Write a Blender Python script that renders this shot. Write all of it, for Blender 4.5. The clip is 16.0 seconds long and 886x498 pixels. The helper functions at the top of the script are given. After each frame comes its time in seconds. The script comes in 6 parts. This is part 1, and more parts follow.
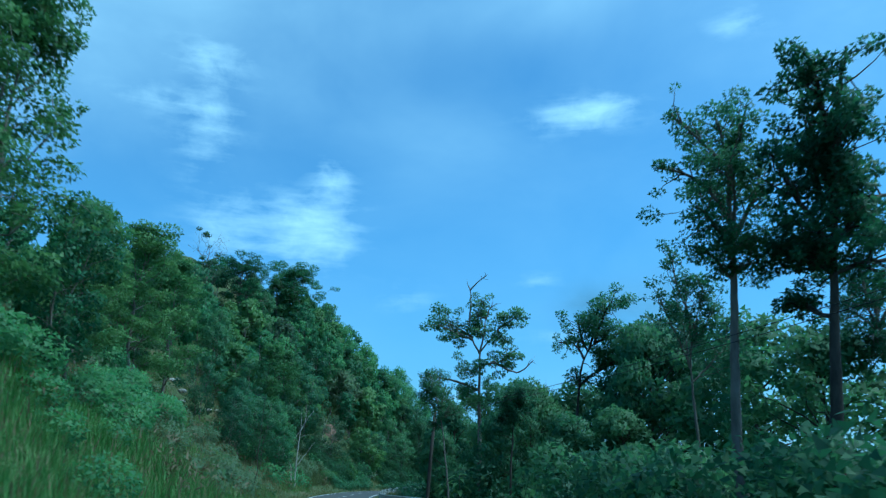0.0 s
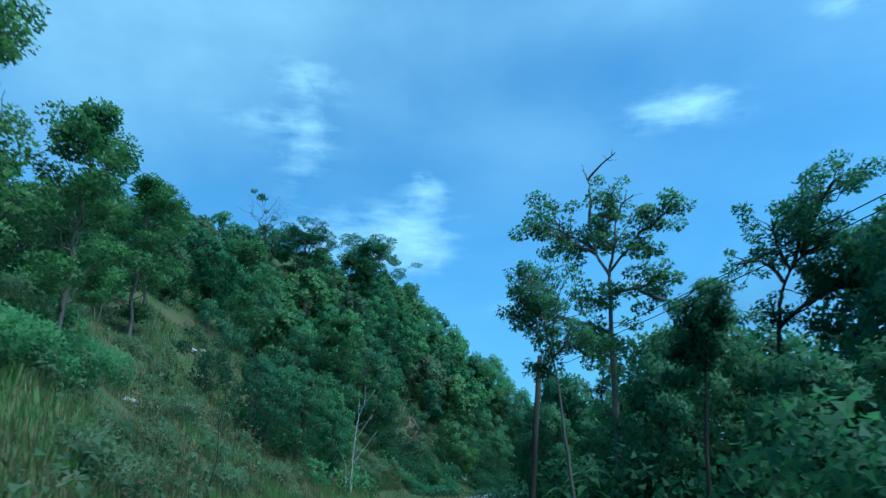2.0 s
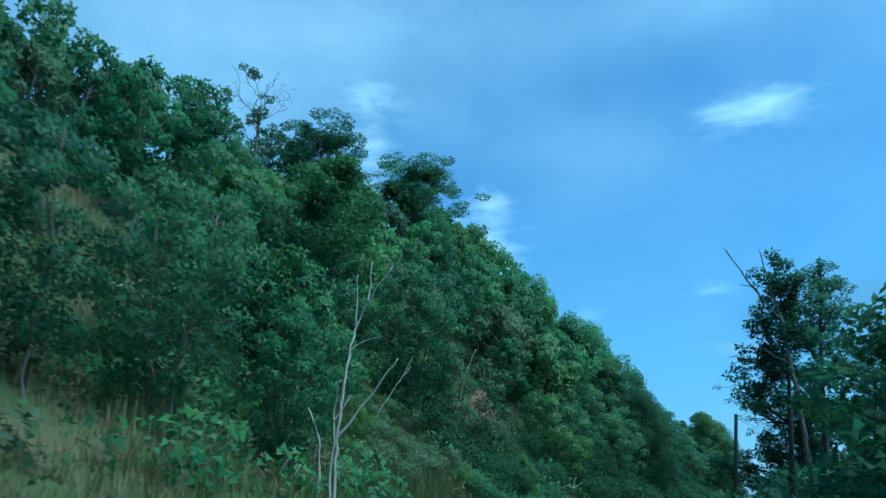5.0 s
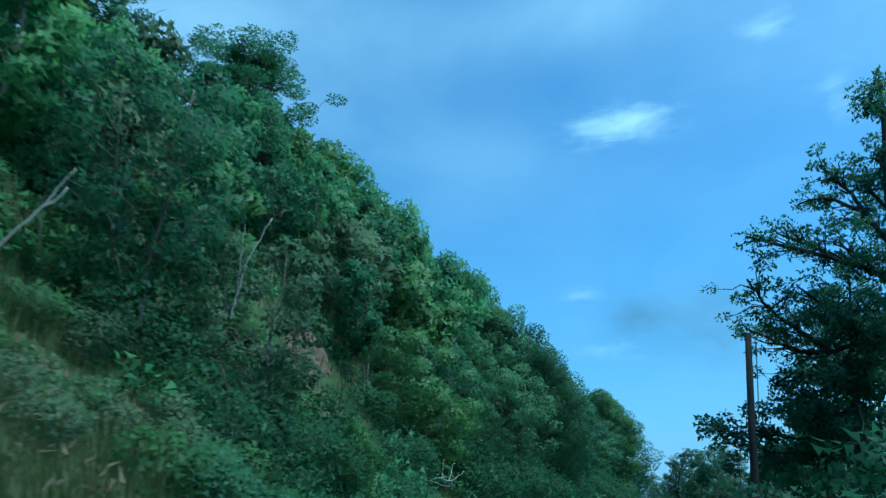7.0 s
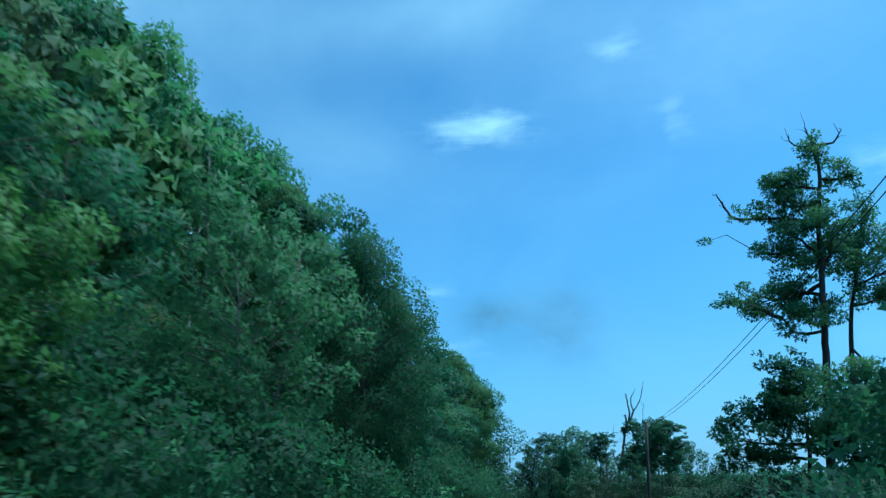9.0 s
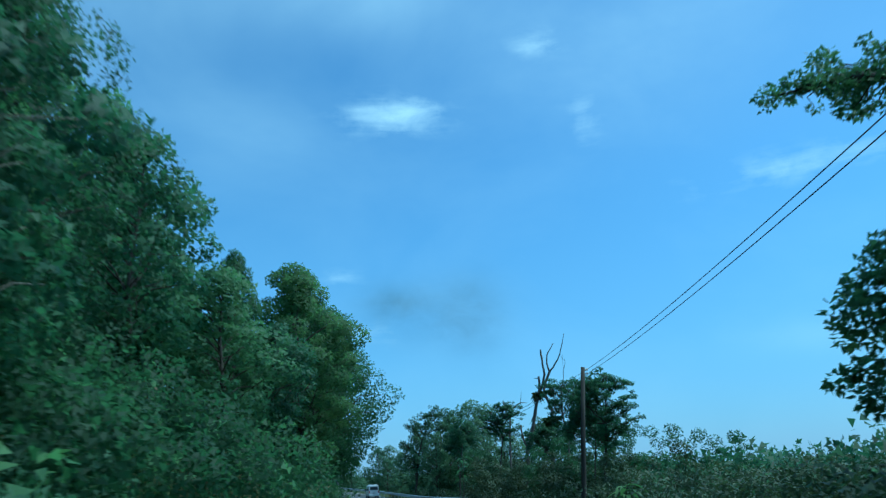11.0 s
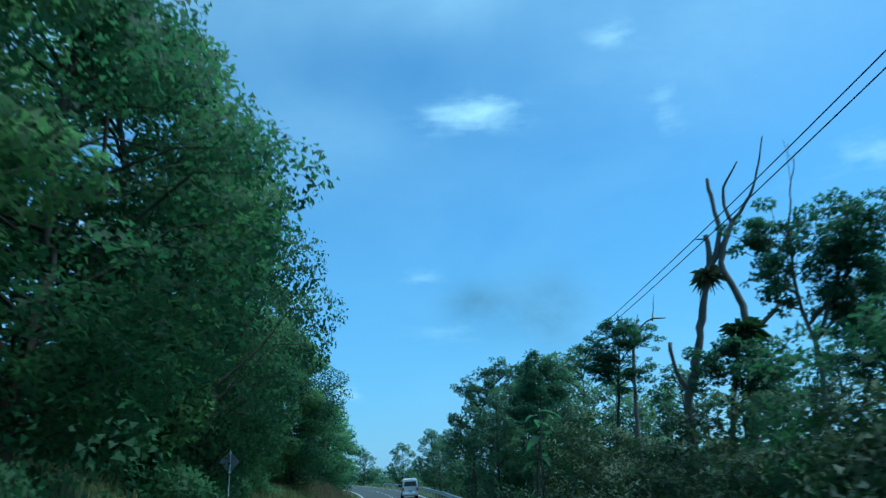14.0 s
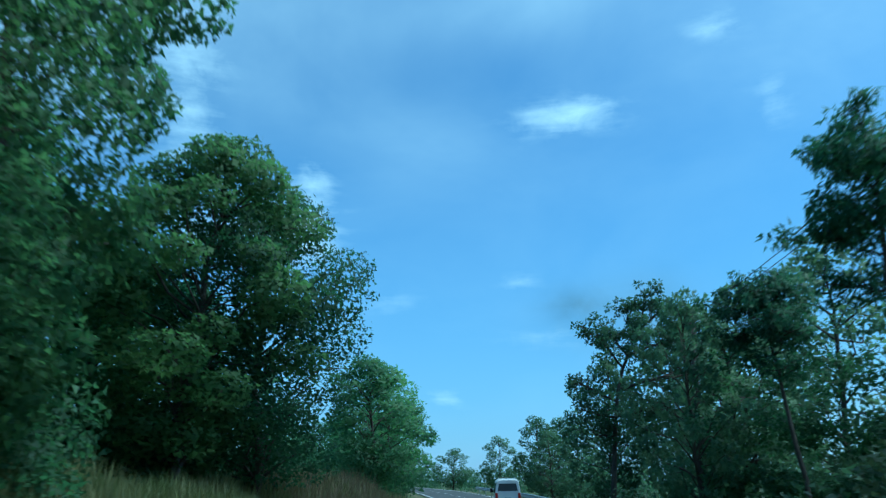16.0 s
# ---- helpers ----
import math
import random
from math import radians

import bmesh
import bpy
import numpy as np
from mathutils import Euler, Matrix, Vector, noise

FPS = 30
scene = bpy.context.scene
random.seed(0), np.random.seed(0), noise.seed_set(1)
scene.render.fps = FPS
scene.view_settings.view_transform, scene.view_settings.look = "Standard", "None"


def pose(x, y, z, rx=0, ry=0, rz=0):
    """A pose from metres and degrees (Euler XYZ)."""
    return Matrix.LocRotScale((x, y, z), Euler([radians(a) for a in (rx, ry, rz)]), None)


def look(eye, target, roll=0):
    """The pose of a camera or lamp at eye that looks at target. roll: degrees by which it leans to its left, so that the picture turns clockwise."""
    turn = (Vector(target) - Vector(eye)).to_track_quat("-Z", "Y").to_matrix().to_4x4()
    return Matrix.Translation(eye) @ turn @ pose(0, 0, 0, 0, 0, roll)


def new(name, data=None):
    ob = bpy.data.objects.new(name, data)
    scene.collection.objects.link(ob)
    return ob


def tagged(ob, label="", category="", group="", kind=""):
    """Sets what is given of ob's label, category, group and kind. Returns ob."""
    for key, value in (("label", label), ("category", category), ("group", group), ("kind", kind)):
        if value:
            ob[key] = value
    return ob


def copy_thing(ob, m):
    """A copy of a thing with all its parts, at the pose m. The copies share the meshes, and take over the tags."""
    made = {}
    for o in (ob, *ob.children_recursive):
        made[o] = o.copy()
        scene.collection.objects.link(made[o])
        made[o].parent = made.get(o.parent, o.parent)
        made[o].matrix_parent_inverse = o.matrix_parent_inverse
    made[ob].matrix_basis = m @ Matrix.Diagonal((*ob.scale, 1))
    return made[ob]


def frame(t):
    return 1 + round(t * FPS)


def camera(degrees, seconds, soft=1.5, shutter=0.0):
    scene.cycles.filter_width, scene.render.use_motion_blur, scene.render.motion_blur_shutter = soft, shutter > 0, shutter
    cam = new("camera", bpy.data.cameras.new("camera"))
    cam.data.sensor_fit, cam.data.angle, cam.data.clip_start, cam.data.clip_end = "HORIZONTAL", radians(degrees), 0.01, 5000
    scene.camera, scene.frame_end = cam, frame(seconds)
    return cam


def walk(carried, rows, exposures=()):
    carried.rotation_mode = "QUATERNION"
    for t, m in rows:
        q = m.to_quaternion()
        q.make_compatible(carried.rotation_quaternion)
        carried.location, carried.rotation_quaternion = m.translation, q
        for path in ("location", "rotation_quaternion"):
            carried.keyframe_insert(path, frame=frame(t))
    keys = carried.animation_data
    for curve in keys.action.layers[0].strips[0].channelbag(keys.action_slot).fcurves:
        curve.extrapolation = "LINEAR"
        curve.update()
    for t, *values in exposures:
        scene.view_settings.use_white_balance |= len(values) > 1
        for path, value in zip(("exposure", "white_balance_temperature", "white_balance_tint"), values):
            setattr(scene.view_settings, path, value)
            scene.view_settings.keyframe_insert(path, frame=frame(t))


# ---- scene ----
import functools

cam = camera(64.4, 16.0, soft=1.3, shutter=0.25)
METRES, EYE, TILT, LEAN, TURN = 220.0, 1.45, 18.2, 0.0, 0.0
ROWS = [
    (0.0, 0.0, 0.0, 0.0, 0.0, 0.0, -0.0),
    (0.5, 0.001, 0.0249, -0.0087, 1.08, -0.05, -0.12),
    (1.0, 0.0013, 0.0522, -0.0179, 2.74, 0.08, 0.35),
    (1.5, 0.0003, 0.0794, -0.0272, 5.09, 0.25, 1.14),
    (2.0, -0.0022, 0.1072, -0.0366, 7.75, 0.64, 2.07),
    (2.5, -0.0063, 0.1361, -0.0462, 10.27, 0.99, 2.82),
    (3.0, -0.0115, 0.1649, -0.0557, 12.37, 1.23, 3.5),
    (5.5, -0.0407, 0.3102, -0.1046, 13.13, 2.11, 3.63),
    (6.0, -0.044, 0.341, -0.1145, 10.01, 1.87, 3.04),
    (6.5, -0.0459, 0.3725, -0.1245, 6.42, 1.79, 2.73),
    (7.0, -0.0454, 0.4025, -0.134, 3.19, 1.64, 2.53),
    (7.5, -0.0434, 0.4329, -0.1435, 0.28, 1.62, 2.25),
    (8.0, -0.0401, 0.4624, -0.153, -2.69, 1.4, 1.6),
    (8.5, -0.0349, 0.4917, -0.1626, -5.69, 1.11, 0.96),
    (9.0, -0.0281, 0.5208, -0.1723, -8.48, 0.98, 0.24),
    (9.5, -0.02, 0.5489, -0.1818, -11.2, 0.69, -0.6),
    (10.0, -0.0105, 0.5764, -0.1914, -13.84, 0.51, -1.52),
    (12.5, 0.0453, 0.7177, -0.2415, -16.48, -0.29, -2.89),
    (13.0, 0.0548, 0.7451, -0.2516, -14.62, -0.25, -2.47),
    (13.5, 0.0628, 0.773, -0.2616, -12.16, -0.21, -1.77),
    (14.0, 0.0697, 0.8018, -0.2719, -9.37, -0.19, -1.01),
    (14.5, 0.0752, 0.8318, -0.2822, -6.82, -0.15, -0.42),
    (15.0, 0.0796, 0.8628, -0.293, -4.72, -0.01, -0.36),
    (15.5, 0.0832, 0.8935, -0.3036, -3.03, 0.02, -0.17),
    (16.0, 0.0861, 0.9255, -0.3148, -1.54, 0.15, 0.18),
]
walk(cam, [(t, pose(0, 0, EYE, TILT, LEAN, TURN) @ pose(METRES * x, METRES * y, METRES * z, 90 + pitch, roll, yaw)) for t, x, y, z, yaw, pitch, roll in ROWS],
     exposures=[(0.0, 0.0, 4200, -25.0), (8.5, 0.0, 4200, -25.0), (10.0, -0.05, 4260, -25.0), (12.5, -0.16, 4380, -25.0), (13.2, -0.14, 4380, -25.0), (14.2, -0.02, 4380, -25.0), (16.0, 0.0, 4380, -25.0)])

# ---- sky with thin clouds, and a weak hazy sun ----
SUN_AZ, SUN_EL = 100.0, 58.0          # degrees clockwise from +y, and above the horizon
world = bpy.data.worlds.new("sky")
scene.world = world
world.use_nodes = True
wt = world.node_tree
wt.nodes.clear()


def wmath(op, a, b=None, clamp=False):
    n = wt.nodes.new("ShaderNodeMath")
    n.operation, n.use_clamp = op, clamp
    for k, v in enumerate((a, b)):
        if v is None:
            continue
        if isinstance(v, (int, float)):
            n.inputs[k].default_value = v
        else:
            wt.links.new(v, n.inputs[k])
    return n.outputs[0]


def wdot(vec, const):
    n = wt.nodes.new("ShaderNodeVectorMath")
    n.operation = "DOT_PRODUCT"
    wt.links.new(vec, n.inputs[0])
    n.inputs[1].default_value = const
    return n.outputs["Value"]


def sky_dir(az, el):
    az, el = radians(az), radians(el)
    return Vector((math.sin(az) * math.cos(el), math.cos(az) * math.cos(el), math.sin(el)))


coord = wt.nodes.new("ShaderNodeTexCoord")
way = coord.outputs["Generated"]
sky = wt.nodes.new("ShaderNodeTexSky")
sky.sky_type, sky.sun_disc = "NISHITA", False
sky.sun_elevation, sky.sun_rotation = radians(SUN_EL), radians(SUN_AZ)
sky.air_density, sky.dust_density, sky.ozone_density = 1.0, 0.2, 3.0


def wnoise(scale, stretch, detail, rough, distortion=0.0):
    m = wt.nodes.new("ShaderNodeMapping")
    m.inputs["Scale"].default_value = stretch
    wt.links.new(way, m.inputs["Vector"])
    n = wt.nodes.new("ShaderNodeTexNoise")
    n.inputs["Scale"].default_value, n.inputs["Detail"].default_value = scale, detail
    n.inputs["Roughness"].default_value, n.inputs["Distortion"].default_value = rough, distortion
    wt.links.new(m.outputs[0], n.inputs["Vector"])
    return n.outputs["Fac"]


fluff = wnoise(17.0, (1, 1, 1.6), 6.0, 0.6, 0.3)
veil = wnoise(2.6, (1, 1, 1.7), 5.0, 0.55, 0.3)
ripple = wnoise(24.0, (0.5, 0.5, 2.8), 4.0, 0.55, 0.3)

# clouds: azimuth, elevation, half width, half height in degrees, density
CLOUDS = [
    (12.6, 28.3, 4.2, 1.5, 1.0), (14.5, 28.9, 2.0, 0.9, 0.8), (-20.4, 26.4, 2.6, 3.6, 0.75), (-20.8, 31.5, 3.0, 1.8, 0.6), (-25.0, 28.0, 3.4, 1.0, 0.55),
    (-11.0, 19.4, 3.4, 2.9, 1.5), (-9.6, 23.6, 1.5, 1.4, 1.0), (-17.6, 19.2, 3.4, 2.3, 1.0), (8.0, 15.4, 1.8, 0.7, 0.6), (26.2, 33.2, 2.2, 1.0, 0.7),
    (29.7, 27.0, 1.5, 2.0, 0.55), (46.5, 20.6, 8.0, 1.3, 0.7), (10.5, 11.0, 4.0, 0.9, 0.45), (1.8, 6.4, 1.4, 1.0, 0.9), (-3.0, 14.0, 2.6, 1.2, 0.4),
]
# broad thin veils, smooth across
VEILS = [
    (-31.0, 37.0, 13.0, 6.0, 0.22), (-17.0, 38.0, 10.0, 5.0, 0.19), (-30.0, 29.0, 9.0, 6.0, 0.13), (40.0, 33.0, 14.0, 8.0, 0.30), (9.0, 37.5, 10.0, 3.4, 0.30),
    (-45.0, 31.0, 13.0, 8.0, 0.28), (0.0, 27.0, 7.0, 3.5, 0.14), (47.0, 8.2, 7.0, 1.2, 0.2), (-12.0, 31.0, 5.0, 4.0, 0.14),
]
# low, thin grey cloud over the far end
GREY = [(15.5, 12.4, 5.5, 2.4, 0.6), (12.2, 13.6, 2.4, 1.3, 0.5), (19.0, 12.0, 2.2, 3.2, 0.5)]


def patch(az, el, a, b, dens):
    c = sky_dir(az, el)
    right = Vector((0, 0, 1)).cross(c).normalized() * -1
    up = c.cross(right).normalized() * -1
    u = wmath("DIVIDE", wdot(way, right), math.sin(radians(a)))
    v = wmath("DIVIDE", wdot(way, up), math.sin(radians(b)))
    r2 = wmath("ADD", wmath("MULTIPLY", u, u), wmath("MULTIPLY", v, v))
    g = wmath("POWER", 2.718, wmath("MULTIPLY", r2, -1.0))
    front = wmath("GREATER_THAN", wdot(way, c), 0.0)
    return wmath("MULTIPLY", wmath("MULTIPLY", g, front), dens)


cover = functools.reduce(lambda p, q: wmath("ADD", p, q), [patch(*c) for c in CLOUDS])
grey = functools.reduce(lambda p, q: wmath("ADD", p, q), [patch(*c) for c in GREY])
# ragged edges: where the cover is thin only the denser wisps remain
grain = wmath("ADD", wmath("MULTIPLY", fluff, 0.55), wmath("MULTIPLY", ripple, 0.45))
wisp = wmath("SUBTRACT", wmath("ADD", wmath("MULTIPLY", cover, 0.62), wmath("MULTIPLY", wmath("SUBTRACT", grain, 0.5), 2.6)), 0.12, True)
mask = wmath("MULTIPLY", wisp, wmath("MULTIPLY", cover, 1.5, True), True)
thin = wmath("MULTIPLY", wmath("SUBTRACT", veil, 0.40, True), 0.35, True)
broad = functools.reduce(lambda p, q: wmath("ADD", p, q), [patch(*c) for c in VEILS])
broad = wmath("MULTIPLY", broad, wmath("ADD", wmath("MULTIPLY", veil, 1.8), wmath("MULTIPLY", fluff, 0.25)))
mask = wmath("ADD", wmath("ADD", wmath("MULTIPLY", mask, 0.78), thin), broad, True)
mix = wt.nodes.new("ShaderNodeMix")
mix.data_type = "RGBA"
wt.links.new(mask, mix.inputs["Factor"])
low = wmath("SUBTRACT", 1.0, wmath("MULTIPLY", wdot(way, (0, 0, 1)), 2.6), True)
haze = wt.nodes.new("ShaderNodeMix")
haze.data_type = "RGBA"
wt.links.new(wmath("MULTIPLY", low, 0.8), haze.inputs["Factor"])
wt.links.new(sky.outputs[0], haze.inputs["A"])
haze.inputs["B"].default_value = (1.5, 2.4, 3.95, 1)
dull = wt.nodes.new("ShaderNodeMix")
dull.data_type = "RGBA"
wt.links.new(wmath("MULTIPLY", grey, wmath("MULTIPLY", fluff, 1.6), True), dull.inputs["Factor"])
wt.links.new(haze.outputs["Result"], dull.inputs["A"])
dull.inputs["B"].default_value = (1.35, 2.1, 3.1, 1)
wt.links.new(dull.outputs["Result"], mix.inputs["A"])
mix.inputs["B"].default_value = (4.9, 5.6, 6.2, 1)
bg = wt.nodes.new("ShaderNodeBackground")
bg.inputs["Strength"].default_value = 0.155
wt.links.new(mix.outputs["Result"], bg.inputs["Color"])
out = wt.nodes.new("ShaderNodeOutputWorld")
wt.links.new(bg.outputs[0], out.inputs["Surface"])

sun_data = bpy.data.lights.new("sun", "SUN")
sun_data.energy, sun_data.angle, sun_data.color = 4.3, radians(40), (1.0, 0.92, 0.78)
sun = new("sun", sun_data)
sun.matrix_world = look(sky_dir(SUN_AZ, SUN_EL) * 50, (0, 0, 0))

# ---- materials ----


def material(name):
    m = bpy.data.materials.new(name)
    m.use_nodes = True
    m.node_tree.nodes.clear()
    return m, m.node_tree


def mnode(nt, kind, ins=()):
    n = nt.nodes.new(kind)
    for k, v in dict(ins).items():
        n.inputs[k].default_value = v
    return n


def ramp_of(nt, fac, stops):
    r = nt.nodes.new("ShaderNodeValToRGB")
    while len(r.color_ramp.elements) < len(stops):
        r.color_ramp.elements.new(0.5)
    for e, (p, c) in zip(r.color_ramp.elements, stops):
        e.position, e.color = p, (*c, 1)
    nt.links.new(fac, r.inputs["Fac"])
    return r.outputs["Color"]


def tex_noise(nt, scale, detail=4.0, rough=0.55, stretch=None, space="Object"):
    tc = nt.nodes.new("ShaderNodeTexCoord")
    n = mnode(nt, "ShaderNodeTexNoise", {"Scale": scale, "Detail": detail, "Roughness": rough})
    src = tc.outputs[space]
    if stretch:
        mp = mnode(nt, "ShaderNodeMapping", {"Scale": stretch})
        nt.links.new(src, mp.inputs["Vector"])
        src = mp.outputs[0]
    nt.links.new(src, n.inputs["Vector"])
    return n.outputs["Fac"]


def leaf_material(name, dark, mid, light, translucent=0.3, rough=0.6, spread=0.22):
    """Foliage: colour differs from leaf to leaf and from plant to plant."""
    m, nt = material(name)
    geo = nt.nodes.new("ShaderNodeNewGeometry")
    info = nt.nodes.new("ShaderNodeObjectInfo")
    a = mnode(nt, "ShaderNodeMath", {1: spread})
    a.operation = "MULTIPLY"
    nt.links.new(geo.outputs["Random Per Island"], a.inputs[0])
    b = mnode(nt, "ShaderNodeMath", {1: 1 - spread})
    b.operation = "MULTIPLY"
    nt.links.new(info.outputs["Random"], b.inputs[0])
    patch = tex_noise(nt, 0.8, 3.0)
    s = nt.nodes.new("ShaderNodeMath")
    s.operation = "ADD"
    nt.links.new(a.outputs[0], s.inputs[0])
    nt.links.new(b.outputs[0], s.inputs[1])
    p = mnode(nt, "ShaderNodeMath", {1: 1.1, 2: -0.5})
    p.operation = "MULTIPLY_ADD"
    nt.links.new(patch, p.inputs[0])
    s2 = nt.nodes.new("ShaderNodeMath")
    s2.operation = "ADD"
    nt.links.new(s.outputs[0], s2.inputs[0])
    nt.links.new(p.outputs[0], s2.inputs[1])
    col = ramp_of(nt, s2.outputs[0], [(0.05, dark), (0.5, mid), (0.95, light)])
    bsdf = mnode(nt, "ShaderNodeBsdfPrincipled", {"Roughness": rough, "Specular IOR Level": 0.36})
    nt.links.new(col, bsdf.inputs["Base Color"])
    through_leaf = mnode(nt, "ShaderNodeVectorMath", {1: (1.2, 1.32, 1.15)})
    through_leaf.operation = "MULTIPLY"
    nt.links.new(col, through_leaf.inputs[0])
    tr = nt.nodes.new("ShaderNodeBsdfTranslucent")
    nt.links.new(through_leaf.outputs[0], tr.inputs["Color"])
    mx = mnode(nt, "ShaderNodeMixShader", {"Fac": translucent})
    nt.links.new(bsdf.outputs[0], mx.inputs[1])
    nt.links.new(tr.outputs[0], mx.inputs[2])
    o = nt.nodes.new("ShaderNodeOutputMaterial")
    nt.links.new(mx.outputs[0], o.inputs["Surface"])
    return m


def solid_material(name, stops, scale, rough=0.8, metal=0.0, bump=0.0, stretch=None, fine=None, spec=0.3):
    m, nt = material(name)
    f = tex_noise(nt, scale, 6.0, 0.6, stretch)
    col = ramp_of(nt, f, stops)
    bsdf = mnode(nt, "ShaderNodeBsdfPrincipled", {"Roughness": rough, "Metallic": metal, "Specular IOR Level": spec})
    nt.links.new(col, bsdf.inputs["Base Color"])
    if bump:
        g = tex_noise(nt, fine or scale * 6, 5.0, 0.6, stretch)
        bp = mnode(nt, "ShaderNodeBump", {"Strength": bump, "Distance": 0.03})
        nt.links.new(g, bp.inputs["Height"])
        nt.links.new(bp.outputs[0], bsdf.inputs["Normal"])
    o = nt.nodes.new("ShaderNodeOutputMaterial")
    nt.links.new(bsdf.outputs[0], o.inputs["Surface"])
    return m


LEAF_HILL = leaf_material("hill_foliage", (0.055, 0.1166, 0.06083), (0.09801, 0.1958, 0.08437), (0.1672, 0.2893, 0.1012), 0.48, 0.6)
LEAF_DARK = leaf_material("dark_foliage", (0.046, 0.0924, 0.053), (0.0752, 0.149, 0.0739), (0.117, 0.198, 0.0862), 0.47, 0.6)
LEAF_LIGHT = leaf_material("light_foliage", (0.0585, 0.112, 0.0432), (0.099, 0.175, 0.0607), (0.153, 0.233, 0.081), 0.4, 0.6)
LEAF_OLIVE = leaf_material("olive_foliage", (0.0558, 0.0892, 0.0517), (0.0945, 0.141, 0.0713), (0.149, 0.189, 0.103), 0.48, 0.6)
LIME = leaf_material("lime_foliage", (0.0615, 0.123, 0.0285), (0.102, 0.193, 0.0427), (0.164, 0.246, 0.0665), 0.35, 0.6)
# olive leaves, lightened and greyed in place of haze over the farther woods
LEAF_HAZY = leaf_material("hazy_foliage", (0.06, 0.104, 0.0612), (0.1, 0.162, 0.0867), (0.152, 0.218, 0.122), 0.5, 0.6)
GRASS = leaf_material("grass_blades", (0.0808, 0.0978, 0.036), (0.123, 0.149, 0.0522), (0.196, 0.183, 0.0855), 0.35, 0.6)
DRY = leaf_material("dry_brush", (0.09, 0.072, 0.04), (0.14, 0.108, 0.062), (0.20, 0.155, 0.09), 0.25, 0.7)
LEAF_DEEP = leaf_material("deep_foliage", (0.04, 0.0805, 0.0395), (0.065, 0.122, 0.054), (0.11, 0.176, 0.066), 0.6, 0.6)
# dark olive-brown scrub, with its backlit shade worked into the leaf colour
LEAF_SCRUB = leaf_material("scrub_foliage", (0.024, 0.042, 0.022), (0.04, 0.066, 0.032), (0.068, 0.09, 0.042), 0.3, 0.6)
FERN = leaf_material("fern_fronds", (0.03, 0.055, 0.02), (0.05, 0.085, 0.028), (0.10, 0.10, 0.045), 0.3)
BARK = solid_material("grey_bark", [(0.3, (0.10, 0.085, 0.07)), (0.7, (0.22, 0.19, 0.16))], 3.0, 0.9, bump=0.5, stretch=(1, 1, 0.3))
BARK_DARK = solid_material("dark_bark", [(0.3, (0.035, 0.03, 0.025)), (0.7, (0.09, 0.075, 0.06))], 3.0, 0.9, bump=0.5, stretch=(1, 1, 0.3))
BARK_PALE = solid_material("pale_bark", [(0.3, (0.22, 0.20, 0.17)), (0.7, (0.48, 0.45, 0.40))], 2.0, 0.8, bump=0.4, stretch=(1, 1, 0.3))
SOIL = solid_material("hill_ground", [(0.3, (0.035, 0.058, 0.018)), (0.5, (0.062, 0.08, 0.028)), (0.72, (0.125, 0.092, 0.052))], 0.25, 0.95, bump=0.8, fine=2.5)
CLAY = solid_material("bare_clay", [(0.3, (0.075, 0.046, 0.032)), (0.55, (0.13, 0.078, 0.055)), (0.8, (0.20, 0.15, 0.095))], 0.8, 0.95, bump=0.9, fine=3.0)
ASPHALT = solid_material("asphalt", [(0.3, (0.05, 0.05, 0.052)), (0.7, (0.085, 0.085, 0.085))], 0.8, 0.85, bump=0.25, fine=60)
LINE = solid_material("road_paint", [(0.35, (0.45, 0.45, 0.43)), (0.6, (0.78, 0.78, 0.75))], 3.0, 0.7)
STEEL = solid_material("galvanised_steel", [(0.3, (0.36, 0.37, 0.38)), (0.7, (0.55, 0.56, 0.57))], 2.0, 0.5, 0.7)
POLE_WOOD = solid_material("weathered_pole", [(0.3, (0.032, 0.027, 0.023)), (0.7, (0.07, 0.059, 0.05))], 4.0, 0.9, bump=0.4, stretch=(1, 1, 0.1))
CABLE = solid_material("black_cable", [(0.3, (0.012, 0.012, 0.012)), (0.7, (0.02, 0.02, 0.02))], 5.0, 0.6)
VAN_WHITE = solid_material("white_car_paint", [(0.3, (0.72, 0.73, 0.73)), (0.7, (0.80, 0.80, 0.79))], 1.5, 0.3, spec=0.5)
VAN_GLASS = solid_material("tinted_glass", [(0.3, (0.06, 0.068, 0.075)), (0.7, (0.085, 0.092, 0.10))], 1.0, 0.12, spec=0.6)
VAN_RED = solid_material("red_lens", [(0.3, (0.30, 0.02, 0.015)), (0.7, (0.38, 0.03, 0.02))], 3.0, 0.25, spec=0.5)
RUBBER = solid_material("black_rubber", [(0.3, (0.015, 0.015, 0.015)), (0.7, (0.03, 0.03, 0.03))], 4.0, 0.85)
SIGN_BACK = solid_material("dull_sheet_metal", [(0.3, (0.10, 0.10, 0.105)), (0.7, (0.16, 0.16, 0.165))], 3.0, 0.6, 0.3)
PLATE = solid_material("plate_paint", [(0.3, (0.5, 0.5, 0.5)), (0.7, (0.6, 0.6, 0.58))], 4.0, 0.5)

